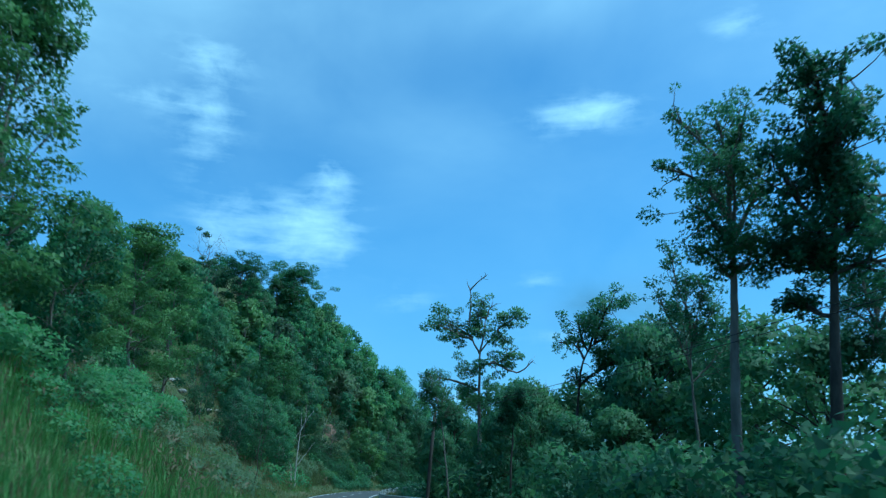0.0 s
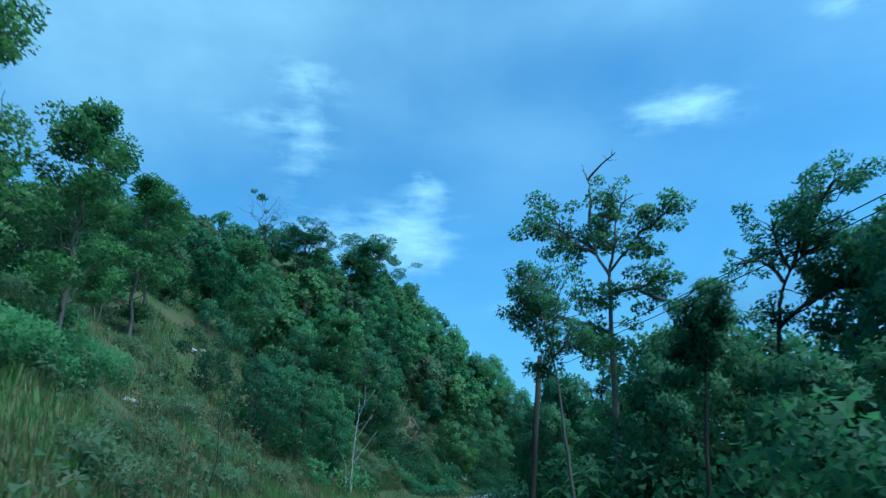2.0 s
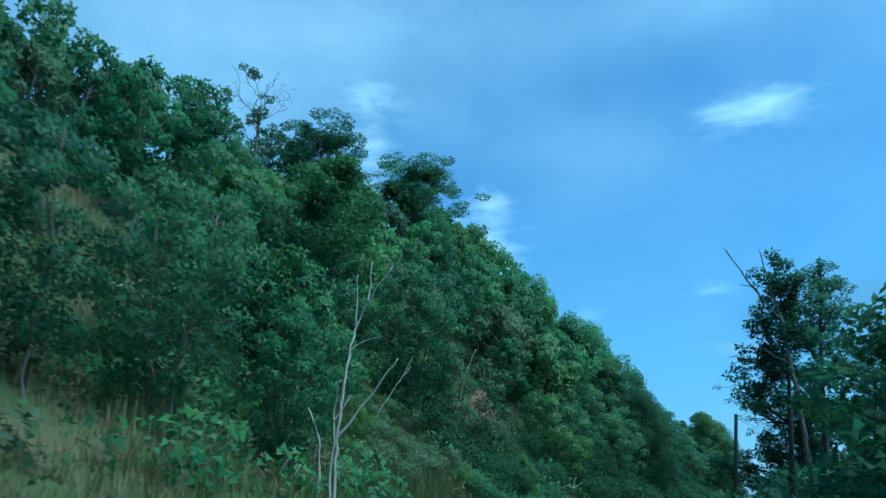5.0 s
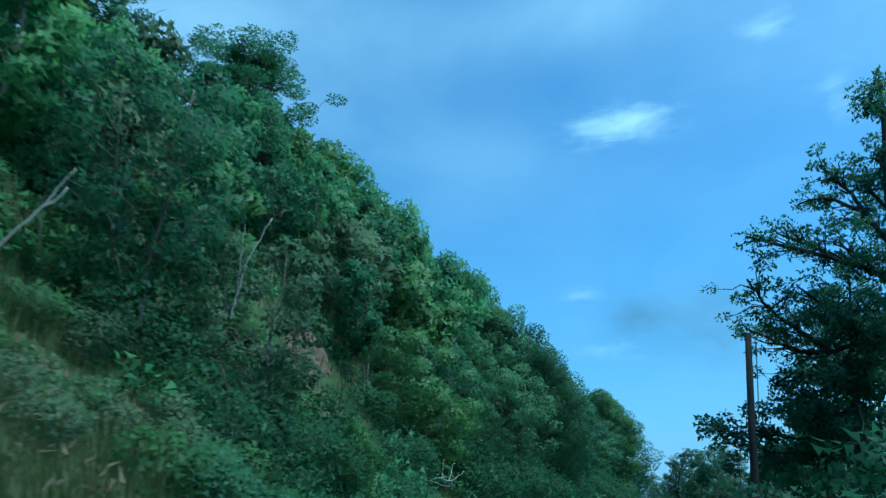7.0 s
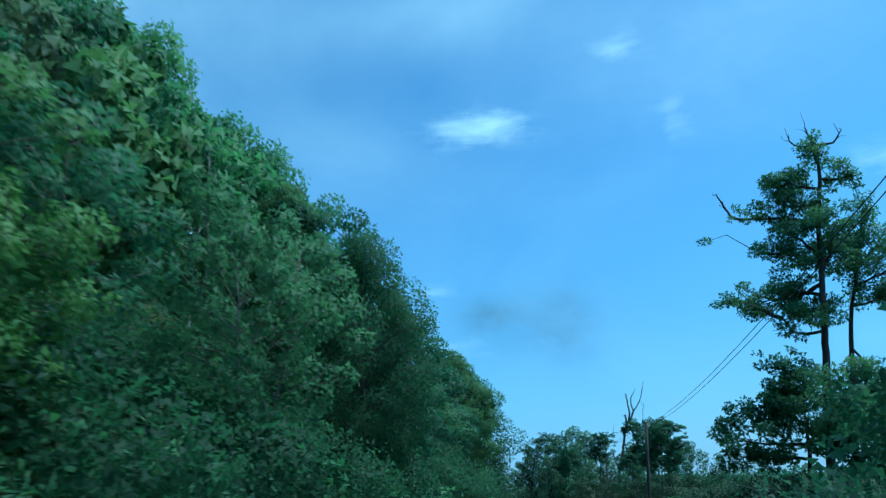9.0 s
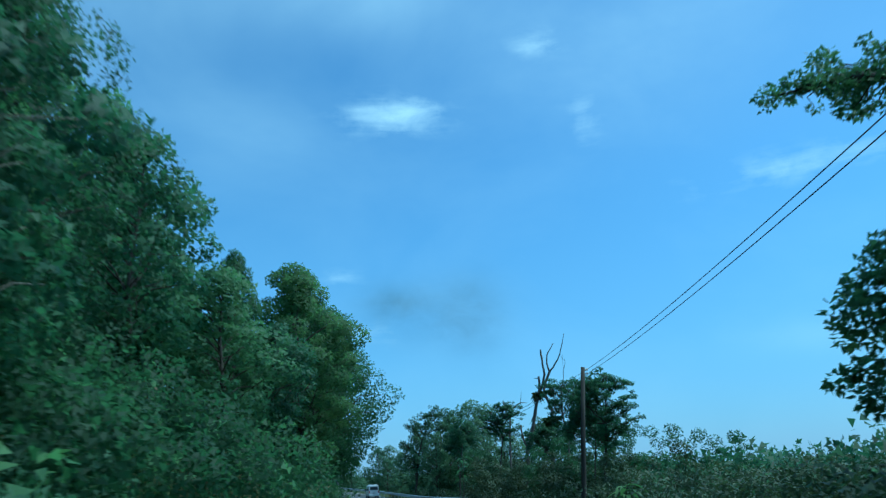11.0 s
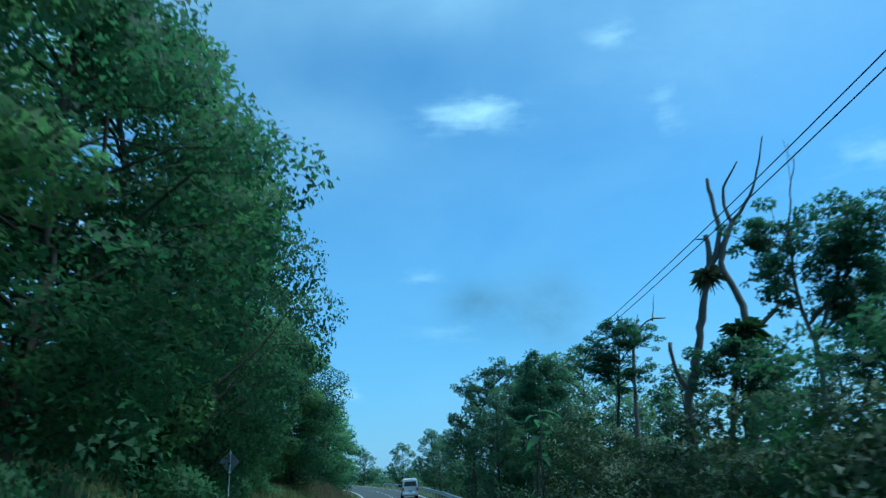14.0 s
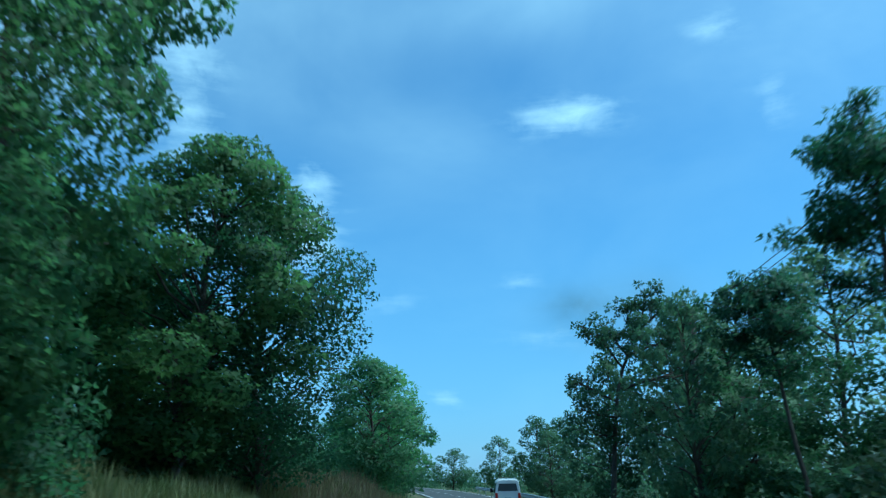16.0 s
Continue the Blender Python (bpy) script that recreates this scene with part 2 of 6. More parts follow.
# ---- the road's line: x, y, z of its surface under the driver's lane ----
LINE_PTS = [
    (-3.0, -120, 1.2), (-2.0, -60, 0.6), (-0.4, -15, 0.1), (0.0, 0, 0.0), (0.3, 12, -0.15), (-0.5, 25, -0.28), (-2.5, 38.3, -0.32), (-5.8, 55, -0.45),
    (-9.0, 72, -0.55), (-10.1, 86.4, -0.42), (-9.5, 100.3, -0.24), (-7.7, 114, -0.20), (-4.4, 127.2, -0.28), (-0.2, 139, -0.5),
    (5.2, 153, -0.85), (10.0, 166.6, -1.16), (13.8, 179.5, -1.56), (16.5, 193.2, -1.82), (18.3, 207.6, -2.05), (19.8, 224, -2.3),
    (22.0, 242, -2.5), (24.0, 260, -2.6), (25.0, 280, -2.55), (24.2, 303, -2.3), (20.5, 328, -1.9), (12.0, 355, -1.4), (-4.0, 385, -0.9), (-36.0, 430, 0.0),
]


def spline(pts, step):
    p = [Vector(q) for q in pts]
    outp = []
    for i in range(len(p) - 1):
        a, b, c, d = p[max(i - 1, 0)], p[i], p[i + 1], p[min(i + 2, len(p) - 1)]
        n = max(2, int((c - b).length / step))
        for k in range(n):
            t = k / n
            outp.append(0.5 * (2 * b + (c - a) * t + (2 * a - 5 * b + 4 * c - d) * t * t + (3 * b - a - 3 * c + d) * t ** 3))
    outp.append(p[-1])
    return outp


ROAD_LINE = spline(LINE_PTS, 2.0)
RL = np.array([tuple(p) for p in ROAD_LINE])
TAN = np.gradient(RL[:, :2], axis=0)
TAN /= np.linalg.norm(TAN, axis=1)[:, None]
NRM = np.stack([TAN[:, 1], -TAN[:, 0]], 1)        # to the right of travel
ARC = np.concatenate([[0], np.cumsum(np.linalg.norm(np.diff(RL[:, :2], axis=0), axis=1))])
ARC -= ARC[np.argmin(np.abs(RL[:, 1]) + np.abs(RL[:, 0]))]


def on_road(s, d, up=0.0):
    x, y, z = (np.interp(s, ARC, RL[:, k]) for k in range(3))
    nx, ny = np.interp(s, ARC, NRM[:, 0]), np.interp(s, ARC, NRM[:, 1])
    return Vector((x + nx * d, y + ny * d, z + up))


def road_frame(x, y):
    """Arc length, offset to the right and surface height of the road's nearest point."""
    x, y = np.atleast_1d(np.asarray(x, float)), np.atleast_1d(np.asarray(y, float))
    s, d, z = np.empty_like(x), np.empty_like(x), np.empty_like(x)
    for i in range(0, len(x), 4000):
        dx, dy = x[i:i + 4000, None] - RL[None, :, 0], y[i:i + 4000, None] - RL[None, :, 1]
        k = np.argmin(dx * dx + dy * dy, axis=1)
        r = np.arange(len(k))
        side = dx[r, k] * NRM[k, 0] + dy[r, k] * NRM[k, 1]
        dist = np.hypot(dx[r, k], dy[r, k])
        along = dx[r, k] * TAN[k, 0] + dy[r, k] * TAN[k, 1]
        s[i:i + 4000], z[i:i + 4000] = ARC[k] + np.clip(along, -2, 2), RL[k, 2]
        d[i:i + 4000] = np.where(np.abs(along) < 3, side, np.sign(side) * dist)
    return s, d, z


CAP_S = [-200, 0, 45, 62, 80, 100, 120, 140, 160, 172, 184, 198, 215, 235, 300, 400]
CAP_Z = [14, 13, 13, 16, 20, 27, 42, 55, 55, 38, 22, 8, 3, 1.5, 1.5, 3]


def wave(x, y, f):
    return np.sin(x * f + 1.3) * np.cos(y * f * 0.83 + 0.4) + 0.5 * np.sin(x * f * 2.3 + y * f * 1.7) + 0.3 * np.sin(x * f * 4.1 - y * f * 3.7)


def ground_z(x, y):
    x, y = np.atleast_1d(np.asarray(x, float)), np.atleast_1d(np.asarray(y, float))
    s, d, z = road_frame(x, y)
    cap = np.interp(s, CAP_S, CAP_Z)
    t = np.clip(-d - 6.6, 0, None)
    steep = 0.6 * t + 0.013 * t * t
    rise = ((steep + 0.01) ** -4 + np.maximum(cap, 0.5) ** -4) ** -0.25
    rough = wave(x, y, 0.35) * np.clip(t / 6, 0, 1) * np.clip(cap / 20, 0.1, 1) * 0.8
    drop = -1.6 * (1 - np.exp(-np.clip(d - 3.8, 0, None) / 6.0)) + 0.25 * wave(x, y, 0.4) * np.clip((d - 5) / 4, 0, 1)
    rise = rise + 2.3 * np.exp(-((x + 21.5) / 4.5) ** 2 - ((y - 134.5) / 6.0) ** 2)      # the shoulder that has slipped
    far = np.clip((np.abs(d) - 150) / 400, 0, 1)
    return (z + rise + rough + drop - 0.06) * (1 - far) - 4.0 * far


def gz(x, y):
    return float(ground_z(x, y)[0])


def mesh_object(name, verts, faces, mat, parent=None, label="", smooth=False, normals=None):
    me = bpy.data.meshes.new(name)
    me.from_pydata([tuple(v) for v in verts] if not isinstance(verts, np.ndarray) else verts.tolist(), [], faces if isinstance(faces, list) else faces.tolist())
    me.materials.append(mat)
    if smooth:
        me.polygons.foreach_set("use_smooth", [True] * len(me.polygons))
    me.update()
    if normals is not None:
        me.normals_split_custom_set_from_vertices(normals)
    ob = new(name, me)
    if parent is not None:
        ob.parent = parent
    if label:
        ob["label"] = label
    return ob


# the ground: one sheet, fine near the road and coarse to the horizon
gx = np.concatenate([[-3500, -1800, -900, -500, -300, -200, -140, -110], np.arange(-90, 100, 2.0), [110, 140, 200, 300, 500, 900, 1800, 3500]])
gy = np.concatenate([[-3500, -1800, -900, -500, -300, -200, -140], np.arange(-100, -40, 10.0), np.arange(-40, 330, 2.0), np.arange(330, 480, 10.0), [520, 600, 800, 1200, 2000, 3500]])
GX, GY = np.meshgrid(gx, gy)
GZ = ground_z(GX.ravel(), GY.ravel())
nx, ny = len(gx), len(gy)
ii, jj = np.meshgrid(np.arange(nx - 1), np.arange(ny - 1))
base = (jj * nx + ii).ravel()
ground = mesh_object("ground", np.stack([GX.ravel(), GY.ravel(), GZ], 1), np.stack([base, base + 1, base + nx + 1, base + nx], 1), SOIL, smooth=True)
tagged(ground, "earth and grass ground rising into a steep hillside", "ground", kind="structure")


def strip(name, s0, s1, d0, d1, up, mat, step=2.0, thick=0.0, parent=None):
    n = max(2, int((s1 - s0) / step) + 1)
    v, f = [], []
    for k in range(n):
        s = s0 + (s1 - s0) * k / (n - 1)
        v += [on_road(s, d0, up), on_road(s, d1, up)]
        if thick:
            v += [on_road(s, d0, up - thick), on_road(s, d1, up - thick)]
    w = 4 if thick else 2
    for k in range(n - 1):
        a = k * w
        f.append((a, a + 1, a + w + 1, a + w))
        if thick:
            f += [(a + 2, a, a + w, a + w + 2), (a + 1, a + 3, a + w + 3, a + w + 1)]
    return mesh_object(name, v, f, mat, parent)


road = tagged(strip("road", -110, 430, -5.3, 2.1, 0.02, ASPHALT, thick=0.12), "grey asphalt two-lane road with a gentle bend", "road", kind="structure")
tagged(strip("edge_line_1", -60, 430, -5.0, -4.86, 0.026, LINE), "worn white painted edge line", "road marking", kind="structure")
tagged(strip("edge_line_2", -60, 430, 1.66, 1.80, 0.026, LINE), "worn white painted edge line", "road marking", kind="structure")
for k in range(60):
    s = -20 + 6.0 * k
    tagged(strip("centre_dash", s, s + 3.0, -1.66, -1.54, 0.026, LINE, 1.0), "white painted centre dash on the asphalt", "road marking", "centre line dashes", "structure")

# ---- plants: limbs as tapered tubes, crowns as many single leaves ----


class Shape:
    """Collects vertices and faces of one mesh."""

    def __init__(self):
        self.v, self.f, self.n = [], [], 0

    def tube(self, pts, radii, k=6):
        pts = np.asarray(pts, float)
        m = len(pts)
        tang = np.gradient(pts, axis=0)
        tang /= np.linalg.norm(tang, axis=1)[:, None] + 1e-9
        ref = np.array([1.0, 0.1, 0]) if abs(tang[0][0]) < 0.8 else np.array([0, 1.0, 0.1])
        a = np.cross(tang, ref)
        a /= np.linalg.norm(a, axis=1)[:, None] + 1e-9
        b = np.cross(tang, a)
        ang = np.arange(k) * 2 * math.pi / k
        ring = pts[:, None, :] + np.asarray(radii)[:, None, None] * (a[:, None, :] * np.cos(ang)[None, :, None] + b[:, None, :] * np.sin(ang)[None, :, None])
        base = self.n
        self.v.append(ring.reshape(-1, 3))
        for i in range(m - 1):
            for j in range(k):
                p, q = base + i * k + j, base + i * k + (j + 1) % k
                self.f.append((p, q, q + k, p + k))
        self.f.append(tuple(base + (m - 1) * k + j for j in range(k)))
        self.n += m * k

    def make(self, name, mat, parent=None, label="", smooth=True):
        return mesh_object(name, np.concatenate(self.v), self.f, mat, parent, label, smooth)


def leaf_cloud(rng, centres, spread, count, size, flat=0.7, droop=0.2, aspect=0.42, shell=0.5, small=False, face=0.0, core=None):
    """Leaves round the clump centres: arrays of vertices and of faces, four corners to a leaf, folded along its rib."""
    centres, spread = np.asarray(centres, float), np.asarray(spread, float)
    idx = rng.choice(len(centres), count, p=spread ** 2 / np.sum(spread ** 2))
    dirs = rng.normal(size=(count, 3))
    dirs /= np.linalg.norm(dirs, axis=1)[:, None]
    rad = rng.random(count) ** (1 / 3) * (1 - shell) + shell * (0.75 + 0.35 * rng.random(count))
    pos = centres[idx] + dirs * (rad * spread[idx])[:, None] * np.array([1, 1, flat])
    u = dirs * (0.8 - 0.6 * face) + rng.normal(size=(count, 3)) * 0.7 + np.array([0, 0, -droop])
    u /= np.linalg.norm(u, axis=1)[:, None]
    w = np.cross(u, rng.normal(size=(count, 3)) * 0.6 + np.array([0, 0, 1.0 - 0.5 * face]) + dirs * 1.3 * face)
    w /= np.linalg.norm(w, axis=1)[:, None] + 1e-9
    nrm = np.cross(u, w)
    out = dirs / np.array([1, 1, flat])
    out /= np.linalg.norm(out, axis=1)[:, None]
    # the upper side of a leaf faces out of its clump, and a clump is rounded
    flip = np.where(np.sum(nrm * out, axis=1) < 0, -1.0, 1.0)[:, None]
    w, nrm = w * flip, nrm * flip
    soft = out * 0.8 + nrm * 0.4 + np.array([0, 0, 0.12])
    if core is not None:
        whole = (pos - np.asarray(core)) * np.array([1, 1, 0.8])
        soft += 0.9 * whole / (np.linalg.norm(whole, axis=1)[:, None] + 1e-6)
    soft /= np.linalg.norm(soft, axis=1)[:, None]
    ln = size * (0.65 + 0.7 * rng.random(count))[:, None]
    if small:
        v = np.stack([pos - w * ln * aspect, pos + u * ln, pos + w * ln * aspect * 0.9 + u * ln * 0.2], 1)
        return v.reshape(-1, 3), np.arange(count * 3).reshape(-1, 3), np.repeat(soft, 3, axis=0)
    v = np.stack([pos, pos + u * ln * 0.45 + w * ln * aspect - nrm * ln * 0.08, pos + u * ln, pos + u * ln * 0.45 - w * ln * aspect - nrm * ln * 0.08], 1)
    f = np.arange(count * 4).reshape(-1, 4)[:, ::-1]
    return v.reshape(-1, 3), f, np.repeat(soft, 4, axis=0)


def thing(name, label, category, group=""):
    ob = new(name)
    ob.empty_display_size = 0.5
    return tagged(ob, label, category, group)


def arc_path(rng, a, b, sag, n=5, wob=0.06):
    a, b = np.asarray(a, float), np.asarray(b, float)
    t = np.linspace(0, 1, n)[:, None]
    ln = np.linalg.norm(b - a)
    p = a + (b - a) * t + np.array([0, 0, 1.0]) * sag * np.sin(t * math.pi)
    p[1:-1] += rng.normal(size=(n - 2, 3)) * wob * ln
    return p


def bushy_tree(seed, h, r, crown_base, leaf_mat, bark, leaves, leaf, label, clumps=26, flat=0.75, top=0.6, trunk=0.12, aspect=0.42, droop=0.2, clump=0.34, stems=1, group="", shell=0.5, small=False, face=None):
    """A tree with a filled crown: clumps of leaves within an uneven envelope, each on a limb of its own."""
    rng = np.random.default_rng(seed)
    root = thing("tree", label, "tree", group)
    wood = Shape()
    lean = rng.normal(size=2) * 0.05 * h
    tops = []
    for k in range(stems):
        off = rng.normal(size=2) * (0.0 if stems == 1 else 0.10 * h)
        tip = np.array([lean[0] + off[0], lean[1] + off[1], h * (0.93 - 0.1 * (k > 0))])
        pth = arc_path(rng, (off[0] * 0.2, off[1] * 0.2, -0.6), tip, 0, 8, 0.012)
        wood.tube(pth, np.linspace(trunk, trunk * 0.2, 8), 7)
        tops.append(pth)
    cs, sp = [], []
    for i in range(clumps):
        u = (i + rng.random()) / clumps
        z = h * (crown_base + (1 - crown_base) * u)
        prof = math.sin(math.pi * ((0.18 + 0.82 * u / top) * 0.5 if u < top else 0.5 + 0.46 * (u - top) / (1 - top)))
        rr = r * prof * (0.35 + 0.65 * math.sqrt(rng.random())) * (0.8 + 0.4 * rng.random())
        ang = i * 2.4 + rng.normal() * 0.5
        axis = tops[i % stems]
        cx, cy = np.interp(z, axis[:, 2], axis[:, 0]), np.interp(z, axis[:, 2], axis[:, 1])
        c = np.array([cx + rr * math.cos(ang), cy + rr * math.sin(ang), z])
        za = max(z - 0.35 * rr - 0.12 * h * rng.random(), h * crown_base * 0.75)
        a = np.array([np.interp(za, axis[:, 2], axis[:, k]) for k in range(3)])
        wood.tube(arc_path(rng, a, c, 0.08 * rr, 4, 0.06), np.linspace(trunk * 0.34, 0.015, 4), 3)
        cs.append(c)
        sp.append(r * clump * (0.7 + 0.6 * rng.random()))
    wood.make("trunk", bark, root)
    v, f, nv = leaf_cloud(rng, cs, sp, leaves, leaf, flat, droop, aspect, shell, small, face if face is not None else 1.0 if small else 0.0, (lean[0] * 0.6, lean[1] * 0.6, h * (0.4 + 0.45 * crown_base)))
    mesh_object("crown", v, f, leaf_mat, root, smooth=True, normals=nv)
    return root


def limb_tree(seed, h, crown_base, radius, leaf_mat, bark, leaves, leaf, label, trunk=0.25, limbs=16, clump=0.7, lean=(0.0, 0.0), profile="round", bare=0.0, flat=0.6, aspect=0.4, droop=0.3, rise=0.5, wob=0.007, group="", extra=()):
    """A forest tree: one stem to the top, forking limbs from the crown's base upwards, a leaf clump on every tip."""
    rng = np.random.default_rng(seed)
    root = thing("tree", label, "tree", group)
    wood = Shape()
    stem = arc_path(rng, (0, 0, -0.8), (lean[0] * h, lean[1] * h, h * 0.95), 0, 10, wob)
    wood.tube(stem, np.linspace(1, 0.14, 10) * trunk, 9)
    tips = [stem[-1]]
    for i in range(limbs):
        u = (i + 0.7 * rng.random()) / limbs
        z = h * (crown_base + (0.97 - crown_base) * u)
        a = np.array([np.interp(z, stem[:, 2], stem[:, k]) for k in range(3)])
        shape = {"round": math.sqrt(max(0.05, 1 - (1.75 * u - 0.75) ** 2)), "top": 0.45 + 0.6 * u if u < 0.75 else 1.0 - 1.6 * (u - 0.75), "cone": 1.05 - 0.8 * u}[profile]
        ln = radius * shape * (0.7 + 0.5 * rng.random())
        ang = i * 2.4 + rng.normal() * 0.4
        el = rise * (0.5 + 0.8 * rng.random()) + 0.5 * u
        d = np.array([math.cos(ang) * math.cos(el), math.sin(ang) * math.cos(el), math.sin(el)])
        b = a + d * ln
        pth = arc_path(rng, a, b, -0.06 * ln, 6, 0.045)
        r0 = trunk * 0.42 * (1 - 0.6 * u)
        wood.tube(pth, np.linspace(r0, r0 * 0.3, 6), 6)
        naked = rng.random() < bare
        if not naked:
            tips.append(b)
        for k in range(4):
            q = pth[2 + k % 4]
            e = d + rng.normal(size=3) * 0.6 + np.array([0, 0, 0.25])
            e /= np.linalg.norm(e)
            c = q + e * ln * (0.28 + 0.22 * rng.random())
            wood.tube(arc_path(rng, q, c, 0.0, 4, 0.06), np.linspace(r0 * 0.36, 0.012, 4), 4)
            if naked:
                for j in range(2):
                    e2 = e + rng.normal(size=3) * 0.6
                    wood.tube([c, c + e2 * ln * 0.16], [0.016, 0.006], 3)
            elif rng.random() > 0.12:
                tips.append(c)
    cs = np.array(tips)
    zc, zm = h * crown_base * 0.8, float(cs[:, 2].max()) + 0.35 * clump
    squeeze = (h - zc) / (zm - zc)
    for q in wood.v + [cs]:
        q[:, 2] = np.where(q[:, 2] > zc, zc + (q[:, 2] - zc) * squeeze, q[:, 2])
    for pts, r0, r1 in extra:
        wood.tube(pts, np.linspace(r0, r1, len(pts)), 6)
    wood.make("trunk", bark, root)
    v, f, nv = leaf_cloud(rng, cs, clump * (0.55 + 0.8 * rng.random(len(cs))), leaves * 2, leaf * 0.78, flat, droop, aspect, 0.25, True)
    mesh_object("crown", v, f, leaf_mat, root, smooth=True, normals=nv)
    return root


def limbed_tree(seed, label, x, y, turn, stem, limbs, leaf_mat, bark, leaves, leaf, girth, flat=0.6, droop=0.3, aspect=0.4, depth=0.8, full=1.0):
    """A tree by its limbs: the stem as (across, height), each limb as across and height of its foot, bend and tip, then the reach of its foliage (0: bare)."""
    rng = np.random.default_rng(seed)
    root = thing("tree", label, "tree")
    z0 = gz(x, y)
    root.location, root.rotation_euler = (x, y, z0), (0, 0, radians(turn))
    wood = Shape()
    base = [(stem[0][0], 0.0, -0.6)] if stem[0][1] > z0 + 0.3 else []
    line = np.array([tuple(p) for p in spline([Vector(p) for p in base + [(u, 0.0, z - z0) for u, z in stem]], 0.6)])
    line[1:-1, :2] += rng.normal(size=(len(line) - 2, 2)) * 0.015
    wood.tube(line, girth * np.linspace(1.0, 0.3, len(line)), 9)
    known, cs, sp = [line], [], []
    for u0, h0, u1, h1, u2, h2, puff in limbs:
        puff *= full
        every = np.concatenate(known)
        near = np.argmin(np.hypot(every[:, 0] - u0, every[:, 2] - (h0 - z0)))
        foot = every[near]
        reach = math.hypot(u2 - foot[0], h2 - z0 - foot[2]) + 0.6 * puff
        side = rng.uniform(-1, 1) * reach * depth if puff else rng.normal() * 0.12 * reach
        bend = np.array([u1, foot[1] + side * 0.4, h1 - z0])
        tip = np.array([u2, foot[1] + side, h2 - z0])
        way_out = np.array([tuple(p) for p in spline([Vector(foot), Vector(bend), Vector(tip)], 0.3)])
        way_out[1:-1] += rng.normal(size=(len(way_out) - 2, 3)) * 0.03
        r0 = girth * min(0.5, 0.2 + 0.06 * reach)
        wood.tube(way_out, np.linspace(r0, r0 * 0.35, len(way_out)), 6)
        known.append(way_out)
        if not puff:
            for k in range(3):
                q = way_out[int(len(way_out) * rng.uniform(0.5, 0.95))]
                e = (tip - bend) / (np.linalg.norm(tip - bend) + 1e-6) + rng.normal(size=3) * 0.7
                wood.tube([q, q + e * 0.3, q + e * 0.5 + rng.normal(size=3) * 0.12], [r0 * 0.3, r0 * 0.18, 0.008], 4)
            continue
        for k in range(11 + int(2.3 * reach / puff)):
            t = 1.0 - 0.65 * rng.random() ** 1.3
            q = way_out[int((len(way_out) - 1) * max(0.2, t - 0.15))]
            c = way_out[int((len(way_out) - 1) * t)] + rng.normal(size=3) * np.array([0.60, 0.75, 0.42]) * puff
            wood.tube(arc_path(rng, q, c, 0.04, 4, 0.07), np.linspace(max(r0 * 0.3, 0.018), 0.01, 4), 4)
            cs.append(c)
            sp.append(puff * rng.uniform(0.22, 0.48) + 0.04)
    wood.make("trunk", bark, root)
    v, f, nv = leaf_cloud(rng, cs, sp, leaves, leaf, flat + 0.1, droop, aspect, 0.1, True, core=np.mean(cs, axis=0) - np.array([0, 0, 1.0]))
    mesh_object("crown", v, f, leaf_mat, root, smooth=True, normals=nv)
    return root, float(max(np.max(q[:, 2]) for q in wood.v))



def stand(ob, h0, x, y, ztop=None, height=None, wide=1.0, turn=0.0, dx=0.0, dy=0.0, first=False):
    """Sets a copy of a tree (or the tree itself) on the ground, so tall that its top reaches ztop."""
    z = gz(x, y)
    k = ((ztop - z) if ztop is not None else height) / h0
    m = Matrix.LocRotScale((x, y, z), Euler((dx, dy, turn)), (k * wide, k * wide, k))
    if first:
        ob.matrix_basis = m
        return ob
    return copy_thing(ob, m @ Matrix.Diagonal((1 / ob.scale.x, 1 / ob.scale.y, 1 / ob.scale.z, 1)))


# hillside trees, eight forms
HILL = []
HILL_SPEC = [(9.0, 2.5, 0.28, 34, 0.6), (10.0, 2.3, 0.35, 34, 0.55), (8.0, 2.6, 0.2, 32, 0.6), (11.0, 2.5, 0.4, 36, 0.6), (7.0, 2.2, 0.12, 28, 0.55), (10.5, 3.0, 0.35, 38, 0.65)]
for k, (h, r, cb, cl, tp) in enumerate(HILL_SPEC):
    mat = (LEAF_HILL, LEAF_HILL, LEAF_OLIVE, LEAF_HILL, LEAF_LIGHT, LEAF_DARK)[k]
    HILL.append((bushy_tree(100 + k, h, r, cb, mat, BARK_PALE if k == 0 else BARK, 2300, 0.37, "leafy broadleaf tree on the steep hillside", cl, top=tp, trunk=0.09, stems=1 + k % 2, group="hillside trees", clump=0.27, small=True), h))
for k, (h, r, cb, cl, mat) in enumerate([(9.0, 2.6, 0.12, 44, LEAF_HILL), (8.0, 2.5, 0.10, 42, LEAF_LIGHT), (9.5, 2.8, 0.15, 46, LEAF_DARK), (8.5, 2.5, 0.10, 44, LEAF_OLIVE)]):
    HILL.append((bushy_tree(110 + k, h, r, cb, mat, BARK, 6200, 0.205, "fine-leaved broadleaf tree low on the hillside", cl, top=0.55, trunk=0.08, stems=2, group="hillside trees", clump=0.26, small=True, flat=0.85), h))

SCAR = (-20.5, 133.6)                  # bare clay scar on the slope


def open_bank(s, d):
    """The grassy, treeless parts of the slope."""
    return (8 < s < 32 and -14 < d < -7) or (30 < s < 78 and -23 < d < -8) or (76 < s < 98 and -30 < d < -17) or (99 < s < 112 and -17 < d < -8)


